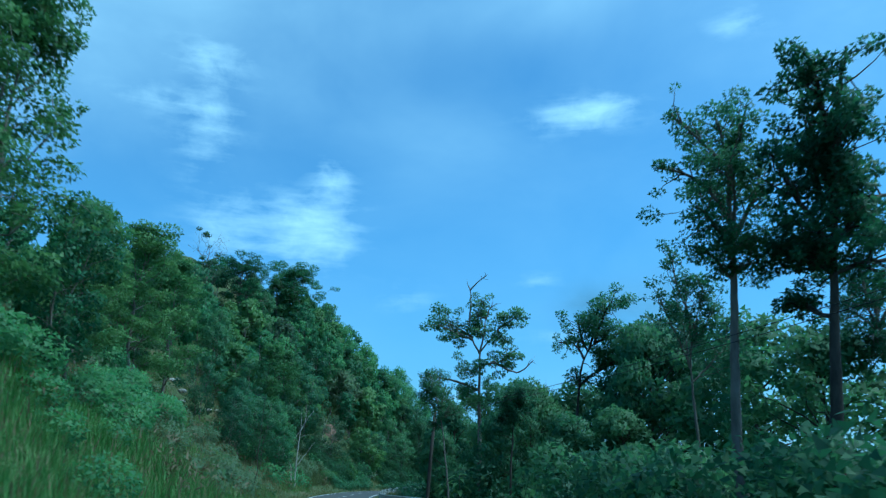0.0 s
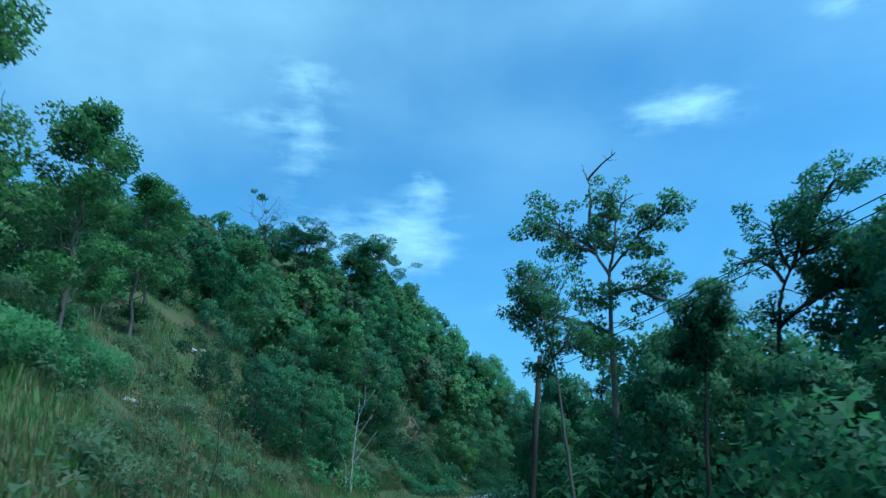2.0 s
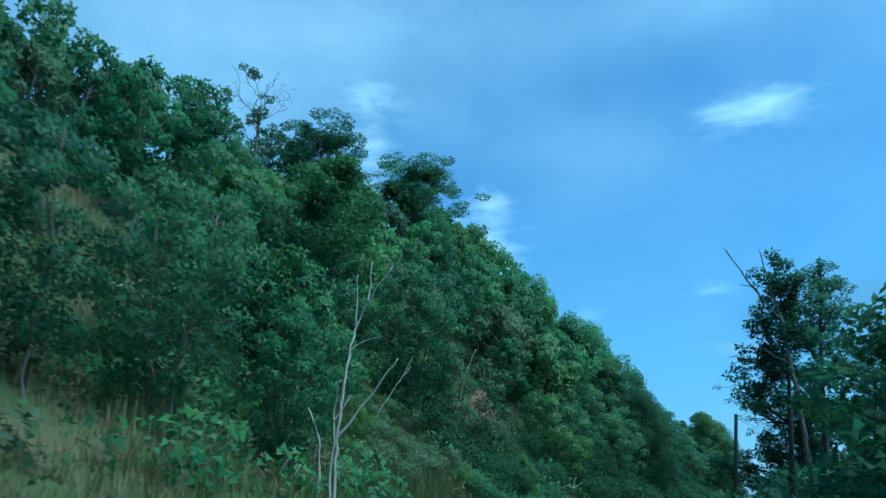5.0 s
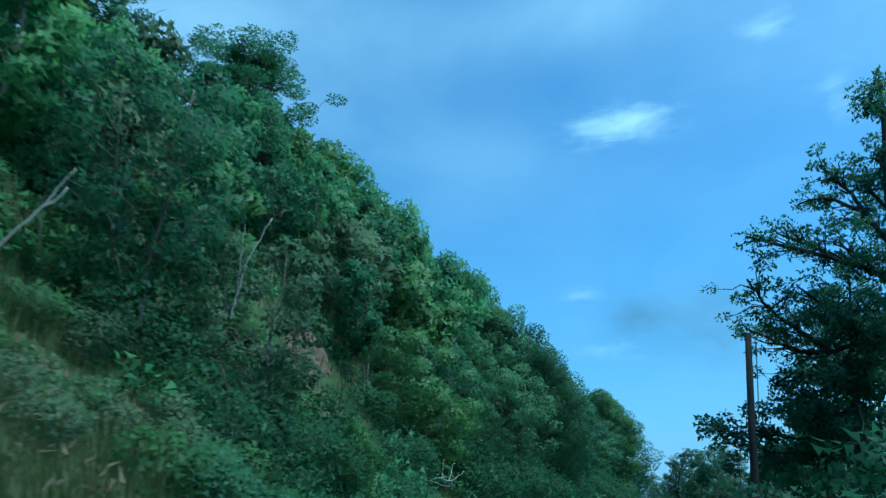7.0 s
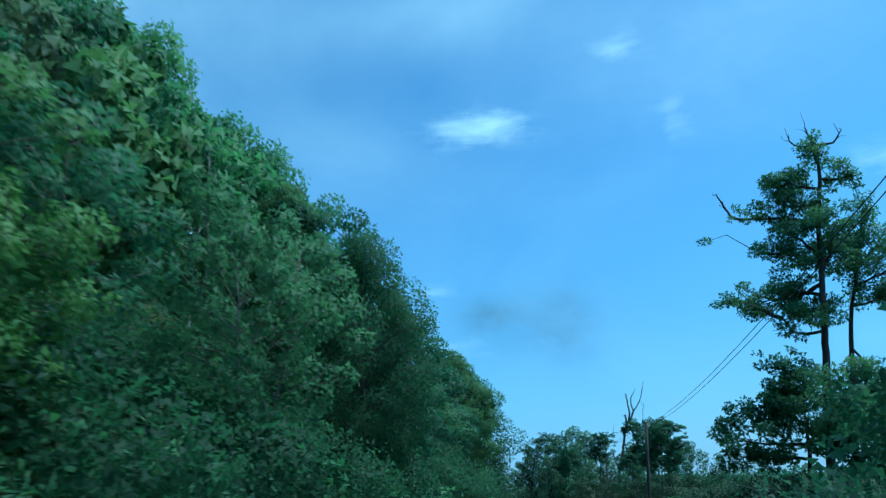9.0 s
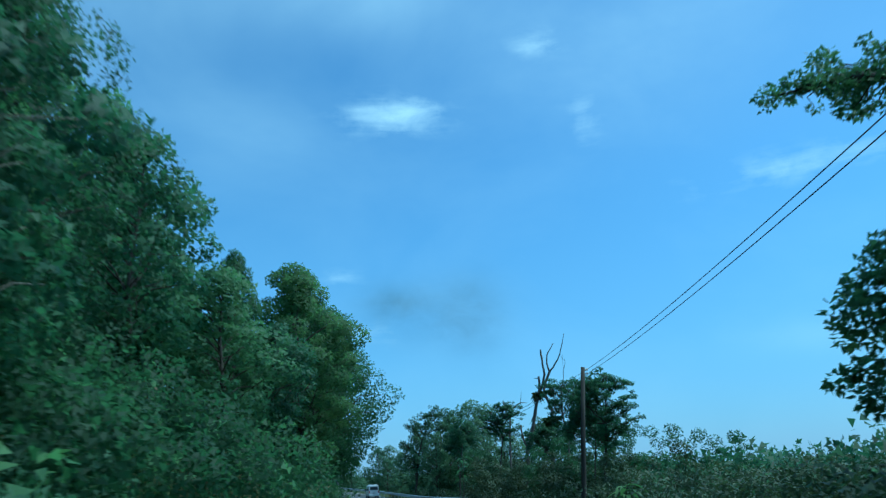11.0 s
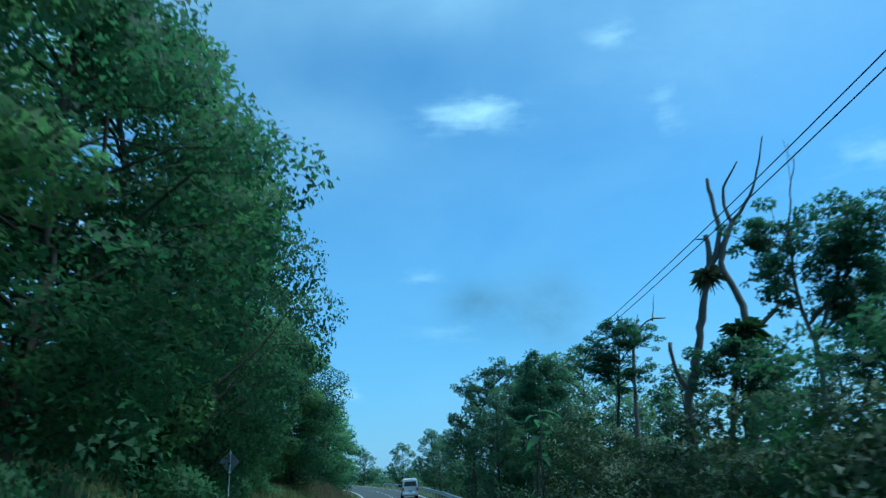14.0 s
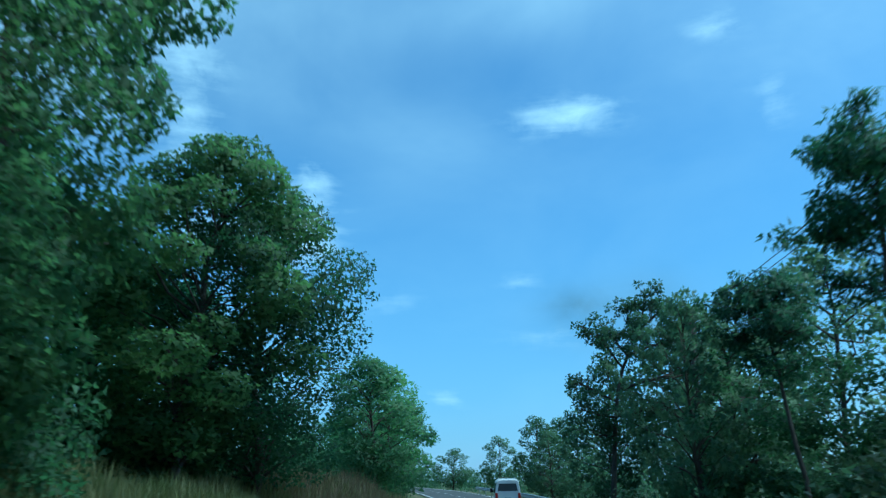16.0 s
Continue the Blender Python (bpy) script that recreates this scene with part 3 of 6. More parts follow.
def scar_view(x, y, reach=22, half=4.0):
    """On the scar or on the slope below it."""
    along = (Vector((x - SCAR[0], y - SCAR[1]))).dot(Vector((0.365, -0.931)))
    across = abs((Vector((x - SCAR[0], y - SCAR[1]))).dot(Vector((0.931, 0.365))))
    return -4 < along < reach and across < half - 0.02 * along


rng = np.random.default_rng(5)
spots = []
tries = 0
while len(spots) < 225 and tries < 20000:
    tries += 1
    s, d = rng.uniform(-12, 205), -rng.uniform(9.0, 46)
    if open_bank(s, d):
        continue
    if -5 < s < 30 and d > -13:
        continue
    if s < 70 and d < -34 or s > 178 and d < -28:
        continue
    p = on_road(s, d)
    if scar_view(p.x, p.y) or s > 165 and d > -13:
        continue
    if any((p.x - q[0]) ** 2 + (p.y - q[1]) ** 2 < 3.2 ** 2 for q in spots):
        continue
    spots.append((p.x, p.y, s, d))
used = set()
for i, (x, y, s, d) in enumerate(spots):
    k = 6 + int(rng.choice(4, p=[0.4, 0.15, 0.25, 0.2] if s < 108 else [0.22, 0.05, 0.55, 0.18])) if d > -17 else int(rng.integers(6))
    ob, h = HILL[k]
    t = -d - 6.6
    tall = rng.uniform(5.5, 8.0) + (max(0.0, 0.54 * t - 0.013 * t * t) * (1.15 if s > 140 else 0.8) if 95 < s < 168 else 0.0)
    if math.hypot(x + 43.5, y - 125.5) < 8.0 or math.hypot(x + 36.5, y - 116.0) < 4.5:
        tall *= 0.66          # lower growth round the half-bare tree
    stand(ob, h, x, y, height=tall, wide=rng.uniform(0.9, 1.15) * (8.5 / max(tall, 8.5)) ** 0.5, turn=rng.uniform(0, 6.28), first=k not in used)
    used.add(k)

# right-hand side of the road: named trees
tall_a, tall_a_h = limbed_tree(11, "tall tree with a straight grey trunk and dense dark crown", 12.0, 28.6, -24, [(-0.44, 2.41), (-0.17, 5.44), (0.17, 8.67), (0.38, 11.19), (0.56, 13.61), (1.04, 16.07)], [
    (0.5, 13.4, 0.6, 14.9, 0.4, 16.4, 1.07), (0.7, 13.8, 1.2, 15.2, 1.6, 16.3, 1.07), (0.4, 11.4, 1.4, 13, 2, 14.8, 1.11), (0.5, 12.1, 0, 13.7, -0.4, 14.9, 1.07),
    (0.3, 10.5, -0.2, 11.8, -0.8, 12.4, 1.21), (0.4, 10.5, 1.2, 11.3, 1.8, 10.8, 1.21), (0.5, 11.4, 0.7, 12.6, 0.8, 13.7, 1.39), (0.2, 9.3, -0.4, 10.4, -1.1, 10.8, 0.79),
    (0.3, 9.8, 1.2, 10.1, 1.8, 9.8, 0.97), (0.5, 12.4, -0.8, 13.9, -2.1, 14, 0.6), (0.6, 13.4, -0.6, 15.2, -1.3, 15.6, 0.6), (0.4, 10.9, 0.1, 11.2, 0.2, 11, 1.27)],
    LEAF_DARK, BARK, 15000, 0.15, 0.26)
limbed_tree(12, "huge dark broadleaf tree above the roadside thicket", 17.8, 24.0, -39, [(-4.55, 0.57), (-3.96, 5.31), (-3.43, 9.06), (-2.92, 12.2)], [
    (-3.3, 10.1, -4, 11.8, -4.5, 13.6, 1.12), (-3.1, 11.1, -3.2, 14.2, -3.4, 16.7, 1.01), (-3.1, 11.1, -2.4, 14.8, -2.3, 16.7, 1.24), (-3.3, 9.7, -4.4, 10.3, -5, 11.2, 1.24),
    (-3.4, 9.1, -4.2, 9.6, -5, 10.1, 1.01), (-2.9, 12.2, -3.5, 14, -4.1, 15.2, 1.12), (-3.3, 10.1, -2, 11.9, -1, 12.7, 1.57), (-3.4, 9.1, -2.4, 9.5, -1.4, 9.7, 1.57),
    (-3.1, 11.1, -3, 12.2, -3, 13.4, 1.57), (-3.4, 9.5, -3.7, 10.2, -3.8, 10.7, 1.35), (-3.8, 7.1, -4.8, 8.1, -5.6, 8.6, 0.67), (-2.9, 12.2, -2.1, 15.4, -1.3, 17.2, 1.35),
    (-2.8, 13.1, -2.6, 16.1, -2.6, 17.1, 1.01)],
    LEAF_DARK, BARK_DARK, 23000, 0.19, 0.32)
limbed_tree(17, "slim forked young tree with a loose crown", 13.0, 38.0, -20, [(0.31, 2.75), (0.3, 5.72), (0.47, 8.27), (0.94, 10)], [
    (0.4, 7.1, 0.2, 9.5, -0.1, 11.3, 0.91), (0.6, 8.3, 1.3, 9.4, 2.1, 10.5, 1.1), (0.7, 8.8, 1.1, 10.6, 1.6, 11.8, 0.98), (0.3, 6.6, 1.5, 7.6, 2.5, 9, 1.1),
    (0.3, 6.8, -0.1, 8.6, -0.9, 10.9, 0.79), (0.7, 9.4, 0.1, 11.6, -0.1, 13.7, 0.73), (0.6, 8.3, 0.5, 10, 0.5, 11.9, 0.79)],
    LEAF_DARK, BARK, 6000, 0.16, 0.12)
limbed_tree(14, "spreading dark tree with forked limbs", 12.2, 65.5, -15, [(-0.94, -0.06), (-0.33, 4.51), (0.24, 8.93)], [
    (0.2, 8.9, 0.8, 11.8, 2, 13.5, 0), (2, 13.5, 2.9, 15.5, 3.9, 16.7, 1.6), (1.6, 12.9, 2.2, 15.2, 2.6, 16.3, 1.52), (1, 11.9, -0, 13.8, -1.5, 14.3, 0.91),
    (1.3, 12.6, 0.8, 14.5, 0.7, 15.5, 1.14), (0.5, 9.7, 2.4, 11.4, 3.8, 12.4, 1.37), (2, 13.5, 3.8, 14.4, 5.2, 15.2, 1.52), (1.7, 10.9, 3.8, 11.8, 5.7, 13.3, 1.52),
    (3.1, 11.5, 5, 11.6, 6, 11.8, 1.52), (0.3, 9.3, 0.2, 10.4, 0.1, 11.1, 0.84), (2, 13.5, 3, 13.9, 3.6, 14.6, 1.52), (2.8, 11.9, 4.5, 12.7, 5.3, 14.1, 1.52)],
    LEAF_DARK, BARK_DARK, 15000, 0.21, 0.3, flat=0.5, full=1.15)
limbed_tree(15, "tall grey-trunked tree with a loose crown and dead limbs", 3.3, 62.6, -9, [(-0.31, 0.54), (-0.15, 4.26), (-0.14, 8.31), (-0.01, 12.14)], [
    (-0, 12.1, -0.6, 13.4, -0.9, 15.1, 0), (-0.9, 15.1, -0.8, 16.9, -0.9, 18.4, 0), (-0.9, 18.3, -0.1, 19, 0.8, 19.6, 0), (0, 12.1, 0.4, 14.1, 0.6, 15.5, 0),
    (0.5, 15.2, 0.9, 16.2, 1.6, 16.8, 0), (0.1, 12.3, 1, 13.5, 1.7, 14.4, 0), (1.7, 14.4, 2.8, 14.8, 3.5, 15.3, 1.11), (0.6, 15.9, 0.3, 16.5, 0.6, 17.1, 0.86),
    (0.6, 15.5, -0.1, 15.7, -0.4, 16.2, 0.76), (0.1, 11.4, 1.7, 11.5, 2.9, 12.5, 1.16), (1.7, 14.3, 1.8, 13.7, 2.5, 13.2, 1.16), (-0.7, 13.6, -1.9, 14.5, -3.1, 15.1, 1.31)] + [
    (-0.6, 13.4, -2.2, 14.1, -4, 14.8, 1.26), (0.3, 13.9, -0.1, 14.3, -0.1, 14.7, 0.65), (-0.4, 9.3, -3, 10, -5.1, 10.1, 0), (-5.1, 10.1, -5.2, 10.2, -5.2, 10.4, 0),
    (-0.2, 10.6, -1, 10.7, -1.3, 10.3, 1.11), (-0.2, 9.3, -1.1, 8.9, -2.1, 8.8, 1.21), (-0.2, 8.3, -0.8, 7.9, -1.1, 7.9, 1.26), (2.4, 9.5, 3.2, 10.5, 4.7, 11.5, 0)],
    LEAF_DARK, BARK, 12500, 0.19, 0.27, flat=0.5, full=1.12)
limbed_tree(19, "young tree with big drooping leaves behind the power pole", 4.8, 48.6, -20, [(-0.41, 0.85), (-0.25, 3.19), (-0.04, 5.21), (0.18, 6.81)], [
    (0.1, 6.3, 0.2, 7.4, 0.2, 7.9, 0.49), (0.1, 6, -0.4, 6.8, -0.5, 7.1, 0.52), (-0, 5.5, -0.7, 6, -1.1, 6.2, 0.44), (-0, 5.5, 0.6, 6.5, 0.9, 7.1, 0.64),
    (-0.1, 5, -0.6, 5.3, -1.1, 5.4, 0.49), (-0.1, 5, 0.4, 5.3, 0.9, 5.6, 0.73), (0, 5.7, 0.3, 6.7, 0.5, 7.3, 0.58), (-0.2, 3.9, -0.6, 4.5, -1, 4.8, 0.49),
    (-0, 5.5, -0.3, 6, -0.2, 6.3, 0.58)],
    LEAF_DARK, BARK_DARK, 8000, 0.17, 0.1, flat=0.8, droop=1.0, aspect=0.24)
limbed_tree(18, "slender leaning tree with narrow drooping leaves at the roadside", 0.1, 49.4, -5, [(0.22, 0.91), (0.05, 2.81), (-0.14, 4.73), (-0.43, 6.51), (-0.59, 7.77)], [
    (-0.4, 6.2, -0.7, 7.3, -1.1, 8.6, 0.49), (-0.4, 6.5, -0.5, 7.8, -0.6, 8.9, 0.52), (-0.3, 5.9, -1.1, 6.7, -1.6, 7.2, 0.57), (-0.3, 5.6, -0.1, 6.8, 0.2, 7.7, 0.63),
    (-0.4, 6.3, -0.7, 7.2, -0.8, 7.8, 0.66), (-0.2, 4.9, -0.6, 5.2, -1.1, 5.2, 0.4), (-0.2, 5.3, 0.2, 5.9, 0.4, 6.6, 0.49), (-0.4, 6.4, -1.3, 7.8, -1.6, 8.4, 0.4)],
    LEAF_DARK, BARK, 8500, 0.125, 0.07, flat=0.8, droop=0.8, aspect=0.28)
forest = bushy_tree(16, 10.0, 4.2, 0.1, LEAF_DARK, BARK_DARK, 9000, 0.30, "dense dark forest tree behind the verge", 44, top=0.55, trunk=0.2, clump=0.26, small=True)
stand(forest, 10.0, 9.5, 70.0, ztop=8.6, turn=4.6, first=True)
for ob, h, x, y, zt, wd, tn in [
        (forest, 10.0, 18.4, 64.0, 14.6, 0.7, 3.0), (forest, 10.0, 16.8, 57.0, 12.6, 0.7, 1.1), (forest, 10.0, 14.0, 72.0, 10.0, 1.1, 2.0), (forest, 10.0, 7.2, 60.0, 8.8, 0.7, 2.6), (forest, 10.0, 9.6, 53.0, 5.6, 0.9, 0.8), (forest, 10.0, 4.6, 57.5, 6.2, 0.7, 1.9), (forest, 10.0, 19.0, 60.0, 13.4, 1.0, 3.0), (forest, 10.0, 6.8, 69.4, 10.0, 0.85, 5.0), (forest, 10.0, 1.4, 79.5, 8.8, 0.8, 1.0), (forest, 10.0, 0.2, 71.0, 5.6, 0.7, 0.4),
        (forest, 10.0, 6.5, 80.0, 8.6, 1.1, 4.0), (forest, 10.0, 22.0, 50.0, 12.0, 1.0, 1.3), (forest, 10.0, 20.0, 38.0, 9.0, 1.0, 3.3), (tall_a, tall_a_h, 23.0, 36.0, 13.5, 1.0, 3.3),
        (forest, 10.0, 24.0, 26.0, 9.5, 1.1, 5.3), (forest, 10.0, 13.0, 52.0, 6.0, 1.1, 0.3), (forest, 10.0, 3.0, 92.0, 8.0, 1.1, 2.3), (forest, 10.0, 7.0, 100.0, 9.0, 1.1, 1.3), (forest, 10.0, 17.0, 12.0, 8.0, 1.1, 1.9)]:
    stand(ob, h, x, y, ztop=zt, wide=wd, turn=tn)

limbed_tree(33, "dark leafy tree round bare dead branches at the roadside", 2.0, 102.6, -26, [(-2.37, 0.83), (-1.86, 5.18), (-1.53, 8.7), (-1.31, 10.88)], [
    (-1.5, 9.3, -1.9, 11, -2.1, 12.2, 0.72), (-1.4, 9.7, -1.4, 11.6, -1.3, 12.5, 0.84), (-1.5, 8.7, -2.5, 9.5, -2.7, 10.3, 0.76), (-1.6, 7.7, -2.5, 8.1, -3.1, 8.6, 0.76),
    (-1.4, 9.3, -0.7, 10.9, -0.4, 11.7, 1.26), (-1.7, 7.4, -2.3, 7.5, -2.9, 7.2, 1.05), (-1.5, 9.1, -1.6, 9.9, -1.8, 10.4, 0.93), (-1.9, 5.9, -3.1, 6.1, -3.9, 6.4, 0.72),
    (-1.6, 8.1, -1, 8.6, -0.6, 8.9, 1.26)],
    LEAF_DARK, BARK_DARK, 10000, 0.17, 0.18)
limbed_tree(21, "tall roadside tree with layered clumps on long bare limbs", 5.0, 122.6, -29, [(1.27, 0.47), (1.46, 4.19), (1.75, 7.42), (2.05, 10.45), (2.66, 14.61), (3.16, 17.83)], [
    (2, 10.7, 1.1, 12.9, 0.2, 14.3, 0.78), (1.5, 11.9, 0.2, 13.4, -1.1, 14, 0.54), (2.3, 12, 1.8, 13.1, 1.5, 14.2, 0.83), (2, 10.4, 1.5, 11.9, 0.5, 12.4, 0.88),
    (1.9, 9.3, -0.3, 10.3, -3, 11.3, 0.63), (0.8, 10, -0.8, 11, -2, 11.8, 0.78), (1.9, 8.7, 0.9, 10, 0.1, 10.4, 1.12), (1.8, 7.4, -1.6, 6.7, -4.6, 8.7, 0.83),
    (-1, 6.9, -2.7, 8.4, -3.3, 9.6, 0.97), (0.5, 7.1, -0.7, 8.3, -1.7, 9.6, 1.22), (1.7, 7, 0.7, 7.8, 0.3, 8.8, 1.36), (3.1, 17.3, 3.1, 18, 3.1, 18.1, 0.73)] + [
    (2.4, 12.7, 2.9, 13.8, 3.4, 14.9, 1.36), (2.8, 15.1, 3.4, 16.1, 4.1, 16.7, 1.36), (2.9, 16.3, 3, 17.3, 3, 17.8, 0.83), (2.3, 11.6, 3.1, 12.5, 4, 13.2, 1.61),
    (2.6, 13.6, 2.4, 14.6, 2.2, 15.1, 0.78), (1.9, 9.3, 2.8, 10.3, 3.6, 10.8, 1.71)],
    LEAF_DARK, BARK_DARK, 20000, 0.15, 0.26, flat=0.5)
limbed_tree(24, "leafy dark tree below the tall roadside tree", 5.2, 124.0, -28, [(0.15, 0.47), (0.11, 2.84), (-0.01, 4.95), (-0.04, 6.72)], [
    (-0.1, 4.7, -1.2, 5.8, -2.6, 5.8, 0.97), (0, 4.1, -1.7, 4.2, -3, 4.7, 0.86), (-0, 5.8, -0.6, 7, -1.3, 7.6, 1.27), (-0, 6.3, 0.7, 7.3, 1.2, 8.1, 1.53),
    (0.1, 3.5, -1.2, 3.8, -2, 4.7, 1.32), (0.1, 2.8, -2.9, 3.3, -5.3, 3.6, 0.86), (0.1, 2.8, -2, 2.6, -4.2, 2.9, 1.12), (-0, 5, 0.7, 5.7, 1.5, 6.1, 1.78)],
    LEAF_DARK, BARK_DARK, 15000, 0.17, 0.16)
stand(forest, 10.0, 9.5, 126.0, ztop=8.0, turn=0.5)
stand(forest, 10.0, 8.5, 134.0, ztop=5.5, turn=0.9)
limbed_tree(22, "tall tree with tiers of dark foliage on bare limbs", 22.0, 156.3, -43, [(-2.09, 0.89), (-1.35, 5.69), (-0.82, 8.75), (-0.31, 12.26), (0.15, 15.18), (0.77, 17.86), (1.01, 20.09)], [
    (-0.8, 8.6, -2.2, 8.9, -2.9, 9.9, 0), (-2.9, 9.9, -4.7, 11.3, -6.5, 12.4, 0.73), (-0.8, 9.4, -1.5, 10.2, -2, 10, 1.41), (-0.4, 11.4, -2.5, 11.3, -4.9, 12.4, 0.86),
    (-0.5, 11.1, -1.8, 11.4, -2.9, 11.5, 1.1), (0.1, 14.9, -1.9, 16, -3.8, 16.4, 0.73), (-3.8, 16.4, -4.6, 16.9, -5.2, 18.6, 0), (-0.2, 12.8, -1.6, 13.5, -3.1, 13.8, 1.22),
    (-0.1, 13.4, -0.9, 14.2, -1.8, 14.8, 1.35), (0.6, 17.3, -0.3, 17.5, -1.2, 18.1, 1.1), (0.4, 16.4, -1, 16.6, -2.1, 17.5, 0.92), (0.2, 15.2, 0, 15.8, 0.1, 16.4, 1.16)] + [
    (0.7, 17.7, 1.7, 17.6, 2.7, 17.6, 0.73), (0.8, 18.8, 0.8, 19.5, 0.9, 19.8, 0.98), (0.6, 19.9, -0.1, 20.3, -0.3, 20.9, 0), (1, 20.1, 0.7, 21, 0.6, 21.6, 0),
    (1.1, 20, 1.9, 20, 2.5, 20.7, 0), (-0.2, 12.5, 0.4, 13.3, 0.6, 14.1, 1.1)],
    LEAF_DARK, BARK_DARK, 24000, 0.17, 0.3, flat=0.5, full=1.22)
limbed_tree(25, "tall vine-hung dark tree beside its tiered neighbour", 25.0, 158.2, -44, [(-2.11, 0.81), (-1.22, 5.95), (-0.51, 9.96), (0.29, 12.27), (1.11, 14.93)], [
    (0.7, 13.4, 1.3, 15.8, 1.7, 17.1, 1.2), (0.6, 13.1, 0.4, 14.5, 0.4, 15.3, 1.27), (0.2, 12, 0.2, 12.9, -0.1, 13.5, 1.4), (0.4, 12.6, 1.5, 13.8, 2.6, 15.2, 1.67),
    (0.2, 11.7, 1.1, 12.1, 2.2, 12.4, 1.67), (-0.2, 10.8, 0.8, 10.6, 1.4, 11.1, 1.33), (-0.8, 8.2, -0.5, 7.3, -0.7, 5.9, 0.53)],
    LEAF_DARK, BARK_DARK, 11000, 0.18, 0.24, flat=0.6, full=1.15)
limbed_tree(26, "broad dark leafy tree below the tall pair", 20.9, 154.2, -44, [(-3.53, 0.26), (-3.18, 2.6), (-3.07, 4.31)], [
    (-3.1, 4.1, -3.5, 5.9, -3.6, 7, 0.98), (-3.1, 4.1, -4.6, 4.7, -6.4, 4.3, 1.09), (-3.2, 2.6, -4.8, 2.7, -6.2, 3, 1.32), (-3, 4.3, -2.8, 5.8, -2.7, 6.8, 1.09),
    (-3.1, 3.6, -4, 4.4, -4.5, 5.5, 1.49), (-3.2, 3.1, -1.5, 4.1, -0.3, 5, 1.61), (-3.2, 2.4, -1.6, 2.7, -0.7, 3.1, 1.78), (-3.1, 3.1, -3.1, 4.1, -3, 4.5, 1.9),
    (-3.4, 1.7, -5.4, 2, -6.8, 2.3, 0.98)],
    LEAF_DARK, BARK_DARK, 21000, 0.19, 0.2)
stand(forest, 10.0, 26.5, 160.0, ztop=6.6, turn=1.3)
limbed_tree(23, "small tree with flat layered foliage behind the power pole", 27.5, 191.0, -41, [(-1.05, -0.29), (-0.74, 2.16), (-0.52, 4.23), (-0.22, 6.77)], [
    (-0.6, 3.5, -2.2, 5.2, -3.8, 6.6, 0.38), (-0.5, 4.2, -1.7, 6.1, -2.5, 6.6, 0.5), (-0.4, 5.3, -1, 6.3, -1.6, 6.8, 0.61), (-0.3, 6, -0.5, 6.6, -0.5, 6.9, 0.61),
    (-0.4, 5.3, 0.5, 6, 1.3, 6.3, 0.42), (-0.3, 5.8, 0.2, 6.2, 0.5, 6.3, 0.57), (-0.5, 3.9, 0.6, 4.8, 1.2, 5.2, 0.5), (-0.6, 2.8, 0.8, 3.4, 2.1, 3.6, 0.27),
    (-0.6, 3.5, 0.5, 4.1, 1, 4.6, 0.5), (-0.6, 3.2, -2.4, 3.9, -3.7, 4.9, 0.5), (-0.7, 2.2, -2.3, 3.2, -3.6, 3.9, 0.65), (-0.7, 2.5, 0.1, 2.9, 0.6, 3.3, 0.65)],
    LEAF_DARK, BARK_DARK, 12500, 0.125, 0.12, flat=0.3, full=1.22)
limbed_tree(27, "small many-stemmed tree with flat layered foliage", 27.9, 191.6, -40, [(-1.8, -0.27), (-1.54, 1.94), (-1.4, 3.73)], [
    (-1.4, 3.4, -2.4, 5, -3, 5.9, 0.55), (-1.4, 3.7, -1.7, 5.3, -1.6, 6, 0.67), (-1.4, 3.7, -1, 5, -0.7, 5.9, 0.67), (-1.4, 3, -1.9, 3.8, -2.3, 4.6, 0.59),
    (-1.5, 2.3, -2.7, 2.9, -3.9, 3.4, 0.67), (-1.4, 3.4, -0.6, 4.2, 0.2, 4.8, 0.63), (-1.5, 2.1, -0.5, 2.6, 0, 2.2, 0.59), (-1.5, 2.8, -1.5, 3, -1.5, 3, 0.67)],
    LEAF_DARK, BARK_DARK, 9000, 0.125, 0.09, flat=0.35, full=1.2)
limbed_tree(28, "small leafy tree among leafless trunks", 32.0, 213.4, -26, [(0.19, 0.69), (0.3, 2.4), (0.42, 4.03)], [
    (0.4, 2.6, -0.6, 3.4, -1.2, 3.6, 0.7), (0.4, 2.4, 1.3, 3.1, 1.9, 3.2, 0.85), (0.4, 3.2, 0.2, 4.2, -0.3, 4.5, 0.5), (0.4, 3.6, 1.1, 4.4, 1.6, 4.6, 0.6)],
    LEAF_DARK, BARK_DARK, 7000, 0.14, 0.1, flat=0.5, full=1.2)
